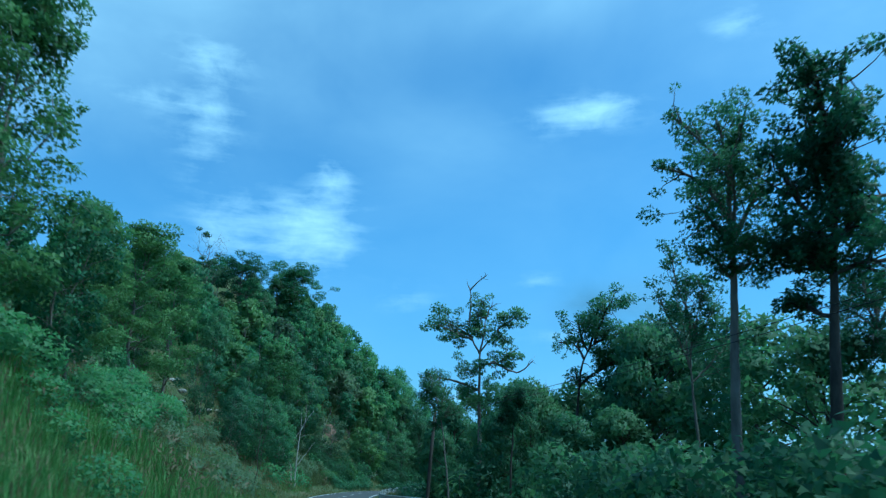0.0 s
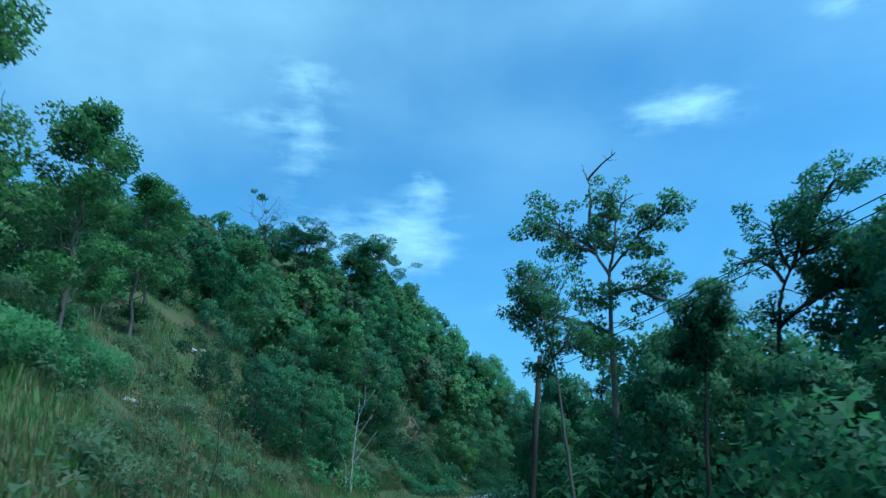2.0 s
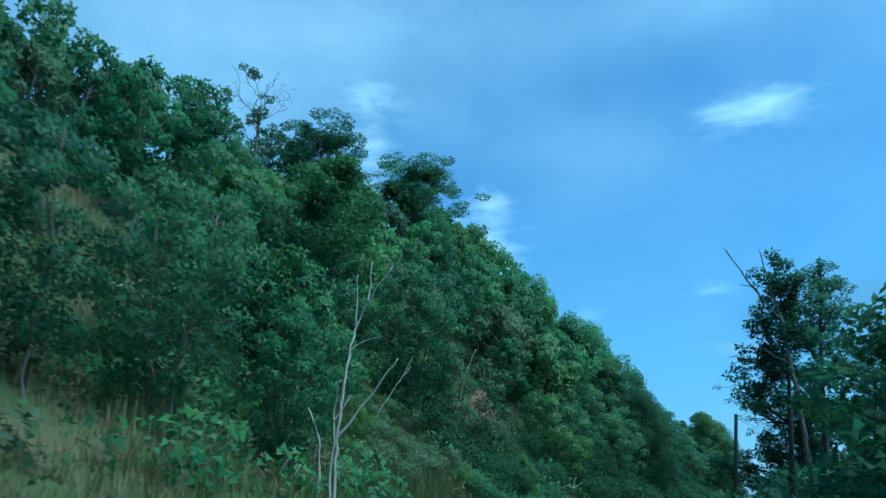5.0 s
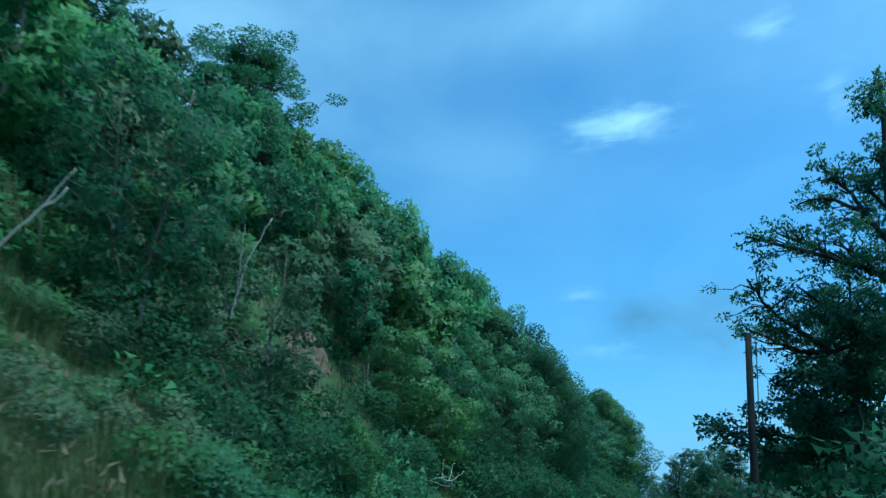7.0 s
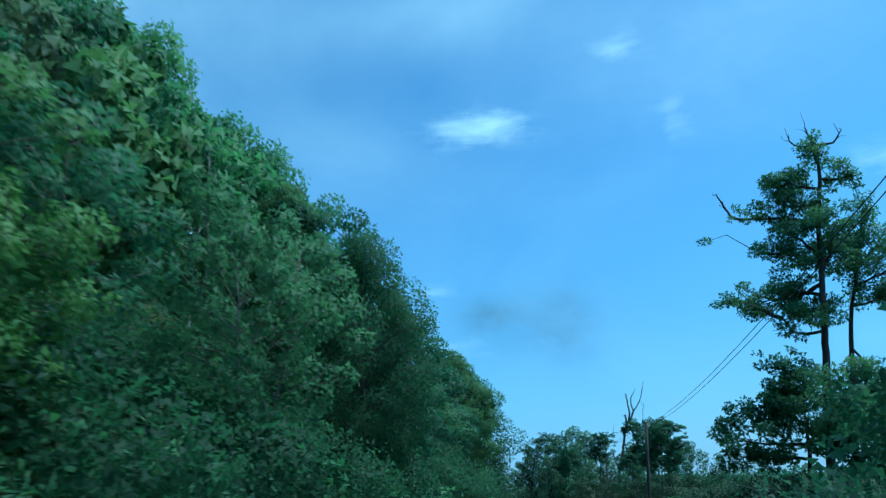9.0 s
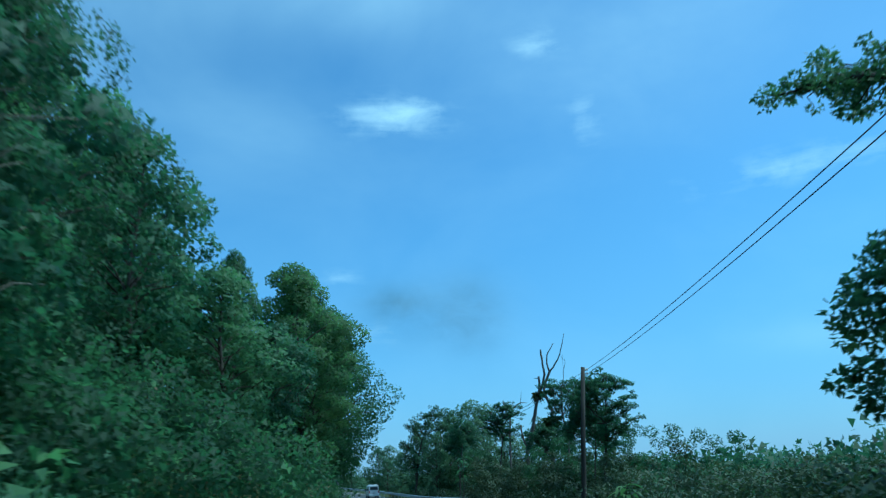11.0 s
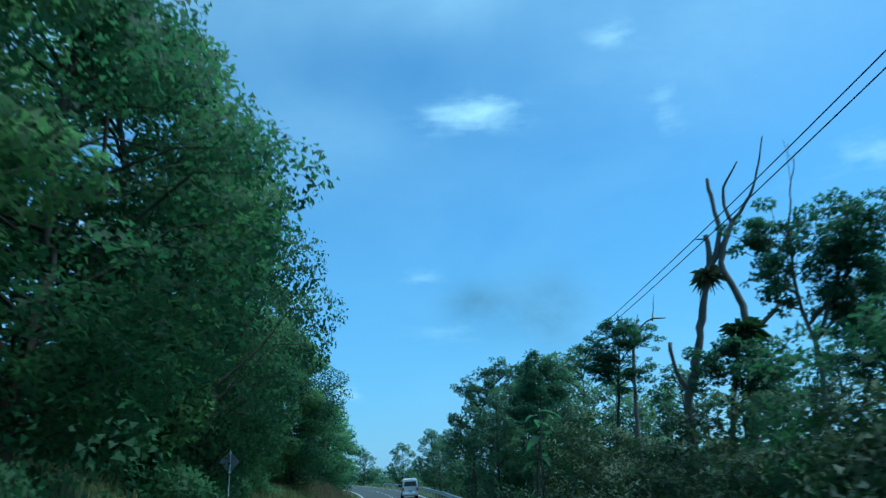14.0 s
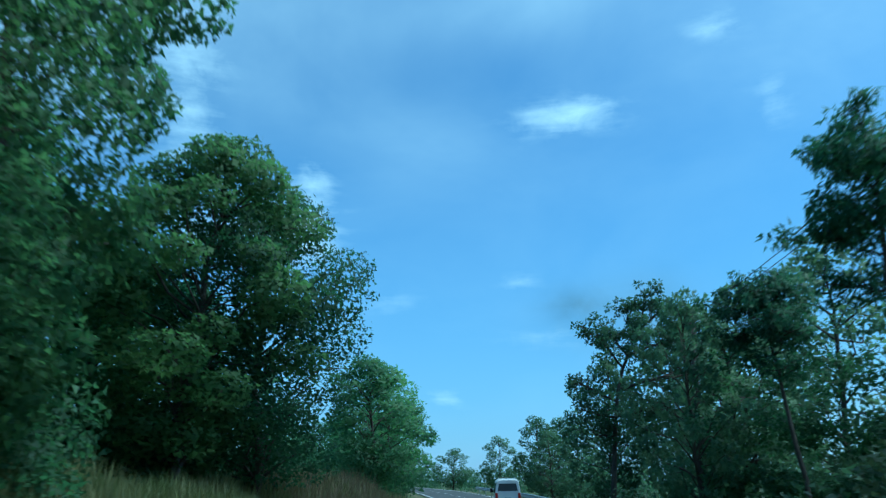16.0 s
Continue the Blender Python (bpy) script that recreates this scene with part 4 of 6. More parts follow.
limbed_tree(34, "tall thin-limbed tree with a loose umbrella crown", 32.5, 208.0, -38, [(-0.61, -0.54), (-0.32, 3), (-0.64, 5.46), (-0.48, 8.01)], [
    (-0.7, 5.5, -0.7, 7.2, -0.4, 8.3, 0.76), (-0.7, 5.9, -1.5, 7.3, -2.1, 8, 0.67), (-0.6, 6.9, -1.5, 8, -1.6, 8.4, 0.58), (-0.3, 4.2, 1.1, 6, 1.7, 7.6, 0.98),
    (-0.4, 4, 0.7, 5.7, 0.9, 7.3, 0.89), (-0.2, 3.8, 1.2, 5.2, 2.1, 6, 0.8), (-0.3, 4, 1.3, 7.2, 1.3, 8.5, 0.67), (1.1, 6, 2, 7.1, 2.5, 7.8, 1.11),
    (-0.6, 5.2, -1.5, 6.2, -1.7, 6.9, 0.49), (-0.6, 4.6, -1.4, 5.2, -1.2, 5.3, 0.53), (-0.3, 3.4, 0.4, 4.5, 0.6, 5.1, 0.58), (-0.5, 8, -0.2, 9.3, 0.1, 10.4, 0)],
    LEAF_DARK, BARK, 14000, 0.15, 0.14, flat=0.45, droop=0.6, full=1.1)
layered, layered_h = limbed_tree(29, "tree with fine layered foliage round bare twigs", 33.4, 226.2, -36, [(-1.52, -1.28), (-1.14, 1.81), (-0.83, 4.37), (-0.52, 6.88)], [
    (-0.6, 6.1, -1.7, 6.9, -2.5, 7.6, 0.42), (-0.7, 5.5, -2.1, 6.3, -3, 6.9, 0.42), (-0.5, 6.7, -0.8, 7.6, -1.1, 8.1, 0.51), (-0.5, 6.9, -0.5, 7.7, -0.5, 8.1, 0.59),
    (-0.5, 6.7, 0.2, 7.8, 0.5, 8.2, 0.55), (-0.6, 5.9, 0.4, 6.7, 1, 7.4, 0.72), (-0.7, 5.5, -1.4, 6.4, -1.8, 6.9, 0.68), (-0.8, 4.4, -1.9, 5.3, -3.1, 5.8, 0.42),
    (-0.8, 4.8, -1.5, 5.6, -2.1, 6.2, 0.64), (-0.8, 4.2, -0.9, 5, -1, 5.5, 0.81), (-0.8, 4.4, 0.1, 5.2, 0.6, 5.5, 0.81), (-0.6, 6.3, -0.2, 6.8, -0.1, 7, 0.68)],
    LEAF_DARK, BARK_DARK, 13000, 0.13, 0.14, flat=0.35, full=1.25)
for x, y, zt, tn in [(37.5, 212.0, 6.4, 1.4), (36.6, 217.5, 4.8, 4.4)]:
    stand(layered, layered_h, x, y, ztop=zt, turn=tn)
limbed_tree(30, "open-crowned olive-green tree at the bend", 29.8, 258.4, -12, [(0.19, -1.89), (0.69, 2.89), (1.39, 5.79), (2.65, 8.32)], [
    (1.4, 5.8, 0, 7.5, -1.1, 8.1, 0.71), (1.6, 6.2, 0.7, 8.4, 0.1, 9.2, 0.88), (2.1, 7.5, 1.9, 9.2, 1.6, 10, 0.71), (2.6, 8.1, 3, 9.6, 3.1, 10.7, 0.88),
    (2.6, 7.9, 4.2, 9.6, 5.3, 10, 0.97), (1.6, 6.2, 3.6, 7.4, 5.4, 8, 1.5), (1.4, 5.8, 1.9, 7, 2, 7.7, 1.24), (0.8, 3.7, -0.8, 4.8, -1.7, 5.3, 0.71),
    (0.8, 2.9, -0.7, 3.1, -1.4, 3.4, 1.15), (0.6, 1.7, -0.6, 1.9, -0.7, 2.1, 1.24), (1.1, 4.5, 4.3, 5.3, 6.4, 5.6, 1.94), (0.8, 2.9, 2.5, 3.2, 3.3, 3.6, 1.94)],
    LEAF_HAZY, BARK_DARK, 15000, 0.2, 0.2, flat=0.6)
round_a = bushy_tree(31, 10.5, 3.6, 0.12, LEAF_HAZY, BARK_DARK, 6500, 0.23, "rounded olive-green roadside tree", 44, top=0.55, trunk=0.16, clump=0.2, small=True, face=0.3)
stand(round_a, 10.5, 37.5, 263.0, ztop=10.4, first=True)
for x, y, zt, wd, tn in [(38.0, 247.0, 9.5, 1.0, 2.0), (31.5, 264.0, 7.4, 0.9, 3.0), (40.0, 262.0, 11.5, 1.0, 4.0), (36.5, 236.0, 5.5, 1.1, 5.0), (44.0, 240.0, 7.0, 1.1, 0.7), (31.5, 244.0, 5.0, 1.1, 1.7), (28.4, 240.6, 5.6, 0.7, 3.7), (46.0, 225.0, 6.0, 1.1, 2.7)]:
    stand(round_a, 10.5, x, y, ztop=zt, wide=wd, turn=tn)
for x, y, zt, wd, tn in [(32.8, 303.0, 6.4, 1.1, 0.2), (30.0, 322.0, 5.2, 1.2, 1.2), (37.0, 312.0, 6.8, 1.2, 2.2), (24.0, 345.0, 4.6, 1.5, 3.2), (35.0, 292.0, 4.6, 1.3, 4.2), (14.0, 375.0, 5.5, 1.6, 5.2), (42.0, 300.0, 8.0, 1.2, 0.9), (30.5, 282.0, 3.4, 1.2, 0.5), (48.0, 285.0, 8.0, 1.3, 1.9), (2.0, 400.0, 6.0, 1.8, 2.9), (50.0, 255.0, 7.0, 1.2, 2.4)]:
    stand(round_a, 10.5, x, y, ztop=zt, wide=wd, turn=tn)
round_b, round_b_h = limbed_tree(32, "round-crowned tree with long drooping dark leaves", 28.5, 228.4, -24, [(-0.67, -1.23), (-0.34, 2.04), (-0.08, 4.78), (0.01, 6)], [
    (-0.1, 5.2, -0.2, 6.2, -0.3, 6.7, 0.62), (-0, 5.4, 0.4, 6, 0.5, 6.4, 0.67), (-0.1, 4.8, -0.7, 5.7, -0.9, 6.1, 0.54), (-0.1, 4.8, 0.6, 5.3, 1.1, 5.7, 0.54),
    (-0.1, 4.2, -0.8, 4.8, -1.3, 4.9, 0.62), (-0.1, 4.2, 0.6, 4.5, 1.2, 4.5, 0.67), (-0.2, 3.6, -0.9, 4, -1.3, 4.4, 0.54), (-0.1, 5, -0.1, 5.4, -0, 5.6, 0.87),
    (-0.3, 2.8, -0.7, 3, -1, 3.2, 0.5), (-0.1, 4, -0.2, 4.4, -0.4, 4.5, 0.83)],
    LEAF_DARK, BARK_DARK, 9000, 0.17, 0.11, flat=0.8, droop=1.1, aspect=0.22)
stand(round_b, round_b_h, 30.6, 238.5, ztop=6.2, turn=2.0)
# left-hand side beyond the hill
grove = bushy_tree(41, 12.5, 4.0, 0.08, LEAF_HILL, BARK_DARK, 7500, 0.31, "dense green broadleaf tree at the roadside", 60, top=0.55, trunk=0.2, clump=0.29, small=True)
grove_b = bushy_tree(42, 13.5, 3.4, 0.1, LEAF_DARK, BARK_DARK, 9000, 0.28, "dark leafy tree crowding the roadside", 58, top=0.55, trunk=0.18, clump=0.29, small=True)
near_grove = bushy_tree(43, 12.5, 3.9, 0.08, LEAF_DEEP, BARK_DARK, 30000, 0.155, "dense fine-leaved roadside tree leaning over the verge", 66, top=0.55, trunk=0.2, clump=0.33, small=True)
near_grove_b = bushy_tree(44, 13.5, 3.4, 0.1, LEAF_DEEP, BARK_DARK, 26000, 0.175, "dark leafy roadside tree with knobbly crown", 62, top=0.55, trunk=0.18, clump=0.27, small=True)
first_g = {0: True, 1: True, 2: True, 3: True}
for k, x, y, zt, wd, tn in [
        (2, -5.2, 154.0, 13.0, 0.9, 0.0), (3, -9.4, 159.0, 18.4, 0.8, 1.0), (2, -3.0, 163.0, 12.8, 0.9, 2.0), (1, -1.0, 172.0, 13.2, 1.0, 3.0), (1, 2.2, 181.0, 10.6, 1.2, 4.0),
        (1, -1.5, 188.0, 14.0, 1.0, 5.0), (3, 2.5, 187.0, 13.2, 0.6, 2.2), (1, 4.2, 189.5, 9.6, 1.2, 1.5), (3, 7.4, 198.0, 15.6, 1.12, 2.5), (2, 8.4, 204.0, 13.6, 1.2, 0.4), (3, 8.8, 211.8, 16.4, 1.25, 3.7), (2, 10.9, 215.5, 14.2, 0.8, 0.9),
        (1, 1.5, 210.0, 13.0, 1.2, 1.7), (2, 10.8, 223.0, 8.2, 1.1, 5.2), (3, 11.4, 237.0, 10.6, 1.3, 0.9), (2, 13.0, 241.0, 9.8, 1.15, 2.8), (1, 15.8, 264.0, 7.4, 1.4, 4.2), (0, 4.0, 236.0, 12.5, 1.2, 5.9), (3, 11.0, 227.8, 14.8, 0.86, 3.3), (0, 7.0, 231.0, 9.0, 1.2, 1.3), (0, 3.5, 243.0, 9.0, 1.3, 2.0), (0, 7.4, 239.0, 7.0, 1.2, 4.4), (1, 3.0, 226.0, 11.0, 1.2, 2.3), (1, 7.2, 221.0, 13.4, 1.2, 0.6),
        (0, 16.2, 276.0, 8.0, 1.2, 1.1), (0, 15.5, 292.0, 7.5, 1.3, 4.1), (0, 12.5, 312.0, 8.0, 1.3, 2.1), (0, 4.0, 340.0, 8.0, 1.4, 3.1), (0, 4.0, 290.0, 7.0, 1.4, 2.1), (0, 7.0, 250.0, 9.0, 1.4, 0.3), (1, -6.0, 200.0, 11.0, 1.2, 0.3), (0, 9.0, 300.0, 6.0, 1.5, 0.7), (0, 0.0, 320.0, 6.0, 1.6, 3.7)]:
    stand((grove, grove_b, near_grove, near_grove_b)[k], (12.5, 13.5, 12.5, 13.5)[k], x, y, ztop=zt, wide=wd, turn=tn, first=first_g[k])
    first_g[k] = False
# hillside landmarks
near_left = limb_tree(51, 12.0, 0.16, 2.6, LEAF_LIGHT, BARK, 7000, 0.20, "slender leafy tree with thin stems on the bank", 0.13, 20, 0.65, rise=0.7)
stand(near_left, 12.0, -12.9, 18.6, ztop=16.0, first=True)
for x, y, zt, tn in [(-18.8, 42.0, 16.9, 1.0), (-20.0, 38.0, 16.6, 2.0), (-19.8, 50.5, 17.2, 3.0), (-16.0, 30.0, 13.0, 4.0), (-25.5, 58.0, 17.5, 0.5), (-33.0, 76.0, 26.0, 2.0), (-37.0, 84.0, 29.0, 4.0), (-22.0, 98.0, 18.6, 2.7)]:
    stand(near_left, 12.0, x, y, ztop=zt, turn=tn, wide=1.2)
for x, y, zt, tn in [(-22.2, 159.2, 34.6, 0.3), (-18.0, 164.2, 31.0, 1.3), (-28.8, 168.0, 41.5, 2.3), (-33.5, 162.0, 42.0, 3.3), (-14.0, 165.0, 26.0, 4.3), (-26.0, 157.0, 34.4, 5.3), (-10.3, 166.0, 23.4, 0.9), (-6.0, 186.0, 21.6, 2.9), (-12.0, 181.0, 28.4, 3.9), (-9.0, 187.0, 25.0, 4.9), (-3.6, 191.0, 19.4, 5.9), (-30.0, 150.0, 36.0, 1.9)]:
    stand(grove, 12.5, x, y, ztop=zt, turn=tn, wide=0.75)
lacy = limb_tree(52, 15.0, 0.42, 4.8, LEAF_DARK, BARK, 14000, 0.20, "thin-leaved tree with a fine domed twiggy crown on the ridge", 0.2, 34, 0.72, rise=0.7, flat=0.5)
stand(lacy, 15.0, -34.7, 158.8, ztop=50.0, wide=1.35, first=True)
stand(lacy, 15.0, -40.5, 136.0, ztop=44.8, wide=1.15, turn=1.6)
gaunt = limb_tree(53, 12.0, 0.35, 3.6, LEAF_OLIVE, BARK, 1500, 0.20, "half-bare tree with crooked limbs on the ridge", 0.16, 14, 0.45, rise=0.8, bare=0.6)
stand(gaunt, 12.0, -44.4, 127.0, ztop=47.0, first=True)
sapling = limb_tree(54, 10.5, 0.62, 1.3, LEAF_LIGHT, BARK_DARK, 1500, 0.17, "thin light-green sapling leaning from the bank", 0.035, 9, 0.42, rise=0.7)
stand(sapling, 10.5, -13.2, 51.6, ztop=11.0, dy=0.06, first=True)

lime = bushy_tree(55, 4.6, 2.1, 0.02, LIME, BARK, 9000, 0.13, "soft lime-green bush at the foot of the slope", 40, top=0.5, trunk=0.05, clump=0.30, stems=3, small=True)
stand(lime, 4.6, -13.4, 134.2, height=4.8, first=True)
stand(lime, 4.6, -14.8, 118.6, height=3.2, wide=0.7, turn=2.0)
stand(lime, 4.6, 8.8, 187.6, height=1.5, wide=0.55, turn=3.0)
stand(lime, 4.6, -21.8, 102.2, height=2.4, wide=0.75, turn=1.0)

# ---- leafless trees with perched ferns, pale stems, a clay scar ----


def dead_tree(label, limbs, ferns=(), bark=BARK):
    """A leafless tree: limbs as (points, thick end, thin end) in metres from the foot, and ferns as (place, size)."""
    x, y = limbs[0][0][0][:2]
    root = thing("dead_tree", label, "dead tree")
    z = gz(x, y)
    root.location = (x, y, z)
    rng = np.random.default_rng(abs(int(x * 10)))
    for n, (pts, r0, r1) in enumerate(limbs):
        sh = Shape()
        q = [Vector((px - x, py - y, pz - z)) for px, py, pz in pts]
        if n == 0 and q[0].z < 1.5:
            q[0].z = -0.5
        fine = spline(q, 0.35)
        w = np.array([tuple(v) for v in fine])
        w[1:-1] += rng.normal(size=(len(w) - 2, 3)) * 0.025
        sh.tube(w, np.linspace(r0, r1, len(w)) * (1 + 0.10 * rng.normal(size=len(w))), 7)
        sh.make("limb" if n else "trunk", bark, root)
    for (fx, fy, fz), size in ferns:
        n = 90
        a, e = rng.uniform(0, 6.28, n), rng.uniform(-0.9, 0.9, n)
        d = np.stack([np.cos(a) * np.cos(e), np.sin(a) * np.cos(e), np.sin(e)], 1)
        side = np.stack([-np.sin(a), np.cos(a), np.zeros(n)], 1) * size * 0.07
        c = np.array((fx - x, fy - y, fz - z))
        ln = size * rng.uniform(0.6, 1.3, (n, 1))
        m1, tip = c + d * ln * 0.6, c + d * ln + np.array([0, 0, -0.35]) * ln
        v = np.stack([c - side * 0.5, c + side * 0.5, m1 + side, tip, m1 - side], 1).reshape(-1, 3)
        core, _, _ = leaf_cloud(rng, [c], [size * 0.45], 160, size * 0.4, 0.6, 0.3, 0.3, 0.4)
        faces = [tuple(range(k * 5, k * 5 + 5)) for k in range(n)] + [tuple(range(n * 5 + k * 4, n * 5 + k * 4 + 4)) for k in range(160)]
        mesh_object("fern", np.concatenate([v, core]), faces, FERN, root, "dark fern perched on the bare trunk")
    return root


dead_tree("grey leafless tree with broken forked limbs", [
    ([(31.2, 216.0, -1.0), (31.3, 215.9, 2.2), (31.8, 215.5, 4.4), (32.2, 215.2, 6.4), (32.7, 214.9, 8.4)], 0.24, 0.16),
    ([(32.7, 214.9, 8.3), (33.2, 214.5, 9.6), (33.2, 214.5, 10.6), (33.1, 214.6, 12.1), (33.1, 214.6, 12.7)], 0.15, 0.08),
    ([(31.4, 215.8, 2.9), (31.1, 216.0, 3.4), (30.9, 216.1, 4.3), (30.9, 216.1, 5.1)], 0.16, 0.08),
    ([(32.7, 214.9, 8.3), (32.8, 214.8, 9.1), (32.7, 214.8, 9.9)], 0.15, 0.12), ([(32.75, 214.8, 9.7), (32.3, 215.0, 9.75)], 0.06, 0.03)], [((32.6, 215.0, 8.0), 0.75)])
dead_tree("tall grey leafless tree with a crooked forked top", [
    ([(33.2, 214.5, -1.0), (33.4, 214.3, 2.5), (33.6, 214.2, 4.5), (33.6, 214.2, 6.4), (33.1, 214.5, 8.5), (33.7, 214.1, 10.3)], 0.22, 0.13),
    ([(33.7, 214.1, 10.2), (33.5, 214.2, 11.2), (33.6, 214.2, 12.0), (34.2, 213.7, 13.2)], 0.09, 0.04),
    ([(33.7, 214.1, 10.2), (34.4, 213.5, 11.4), (34.9, 213.0, 13.1), (35.1, 212.8, 14.1)], 0.09, 0.025),
    ([(32.2, 214.9, -1.0), (32.7, 214.6, 2.4), (33.2, 214.4, 4.6)], 0.15, 0.11),
    ([(33.6, 214.2, 5.0), (34.3, 213.7, 5.6), (34.8, 213.3, 6.4)], 0.12, 0.08)], [((33.5, 214.3, 5.3), 1.0)])
dead_tree("small leafless tree with bent bare twigs", [
    ([(33.4, 226.2, -1.0), (33.5, 226.1, 4.5), (33.8, 226.0, 7.4)], 0.16, 0.08),
    ([(33.8, 226.0, 7.3), (34.5, 225.6, 8.1), (35.5, 225.0, 8.2)], 0.08, 0.03), ([(33.8, 226.0, 7.3), (34.1, 225.8, 8.6)], 0.06, 0.02),
    ([(33.6, 226.1, 6.8), (33.2, 226.3, 7.5), (33.0, 226.3, 8.7)], 0.07, 0.03), ([(34.8, 225.4, 8.1), (35.0, 225.2, 9.7)], 0.04, 0.01)])
dead_tree("leafless forked branches rising above the roadside crown", [
    ([(0.6, 102.3, -1.0), (0.5, 102.2, 5.0), (0.3, 102.2, 9.8)], 0.16, 0.09), ([(0.3, 102.2, 9.6), (-0.9, 101.9, 11.3), (-2.0, 101.7, 13.4)], 0.07, 0.02),
    ([(0.3, 102.2, 9.6), (0.0, 102.3, 11.5), (-0.2, 102.4, 13.4)], 0.06, 0.02), ([(0.3, 102.2, 7.4), (-0.9, 102.0, 8.1), (-2.0, 101.8, 8.2)], 0.05, 0.02), ([(-0.9, 101.9, 11.3), (-1.5, 101.8, 11.4)], 0.03, 0.01)])
dead_tree("slender white-barked leaning stems on the bank", [
    ([(-18.0, 90.0, 0.5), (-18.0, 90.0, 3.0), (-17.9, 90.2, 5.0), (-17.8, 90.8, 7.3), (-17.2, 90.7, 8.5), (-16.3, 90.7, 9.8)], 0.09, 0.025), ([(-17.3, 90.7, 8.4), (-17.3, 91.1, 10.2)], 0.035, 0.012),
    ([(-18.0, 90.0, 3.0), (-17.0, 90.4, 4.5), (-15.9, 90.5, 6.0)], 0.055, 0.02), ([(-17.8, 90.8, 7.2), (-17.9, 91.0, 9.6)], 0.04, 0.012), ([(-17.9, 90.5, 6.3), (-17.4, 90.7, 6.8), (-16.8, 90.8, 6.9)], 0.03, 0.01),
    ([(-18.4, 89.6, 0.5), (-18.5, 89.6, 2.8), (-19.2, 89.9, 4.2), (-19.9, 90.0, 5.2)], 0.07, 0.015), ([(-17.9, 89.4, 0.5), (-17.8, 89.2, 4.3), (-17.6, 89.1, 5.0)], 0.05, 0.02), ([(-17.8, 89.2, 3.6), (-17.3, 89.4, 4.5)], 0.03, 0.012),
    ([(-20.2, 88.6, 0.6), (-19.2, 89.2, 2.7)], 0.05, 0.02), ([(-19.9, 88.8, 0.6), (-19.0, 89.3, 2.1)], 0.04, 0.02)], bark=BARK_PALE)

# bare clay where the slope has slipped
n = 22
gu, gv = np.meshgrid(np.linspace(-1, 1, n), np.linspace(-1, 1, n))
edge = 1 + 0.18 * np.sin(np.arctan2(gv, gu) * 5 + 1) + 0.12 * np.sin(np.arctan2(gv, gu) * 9)
ku = np.sqrt(np.clip(1 - gv ** 2 / 2, 0, 1)) * gu * edge
kv = np.sqrt(np.clip(1 - gu ** 2 / 2, 0, 1)) * gv * edge
sx, sy = SCAR[0] + ku.ravel() * 1.7, SCAR[1] + kv.ravel() * 3.6
sz = ground_z(sx, sy) + 0.24 + 0.16 * wave(sx, sy, 1.9) + 0.06 * wave(sx, sy, 5.3) - 0.9 * np.clip((np.hypot(ku, kv).ravel() - 0.68) / 0.35, 0, 1)
bi = (np.arange(n - 1)[:, None] * n + np.arange(n - 1)[None, :]).ravel()
tagged(mesh_object("clay_scar", np.stack([sx, sy, sz], 1), np.stack([bi, bi + 1, bi + n + 1, bi + n], 1), CLAY, smooth=True), "bare reddish clay on the slipped hillside", "bare earth", kind="structure")

dead_tree("pale thin leaning stem on the bank", [([(-23.2, 108.6, 5.0), (-22.6, 109.0, 6.7), (-21.1, 110.0, 9.4)], 0.05, 0.02), ([(-21.5, 109.7, 8.7), (-21.0, 110.1, 10.0)], 0.025, 0.01)], bark=BARK_PALE)


dead_tree("pair of thin pale stems above the bare clay", [([(-19.8, 119.3, 8.0), (-19.4, 119.5, 10.3), (-18.6, 119.9, 12.4)], 0.045, 0.02), ([(-19.7, 119.4, 8.6), (-19.6, 119.5, 12.0)], 0.035, 0.015)], bark=BARK_PALE)
dead_tree("bare white branches lying on the slope", [([(-17.5, 127.4, 3.8), (-15.8, 128.0, 4.2)], 0.035, 0.012), ([(-17.2, 125.3, 2.9), (-15.2, 126.1, 2.6)], 0.04, 0.015), ([(-13.4, 127.6, 1.7), (-12.6, 128.6, 2.2), (-12.0, 129.6, 2.1), (-11.4, 131.6, 2.6)], 0.03, 0.01), ([(-12.4, 128.9, 2.2), (-12.3, 129.4, 3.1)], 0.02, 0.008), ([(-12.9, 128.2, 2.1), (-12.0, 128.9, 1.8)], 0.02, 0.008), ([(-12.1, 129.4, 2.1), (-11.9, 130.6, 2.9), (-11.8, 131.2, 3.0)], 0.018, 0.007), ([(-13.2, 127.9, 1.8), (-13.3, 128.6, 2.6)], 0.018, 0.007)], bark=BARK_PALE)


def rock(seed, r):
    rng = np.random.default_rng(seed)
    bm = bmesh.new()
    bmesh.ops.create_icosphere(bm, subdivisions=2, radius=r)
    for v in bm.verts:
        v.co *= 1 + 0.28 * noise.noise(v.co * 1.6 / r + Vector((seed, 0, 0)))
        v.co.z *= 0.6
    me = bpy.data.meshes.new("rock")
    bm.to_mesh(me)
    bm.free()
    me.materials.append(ROCK)
    return me


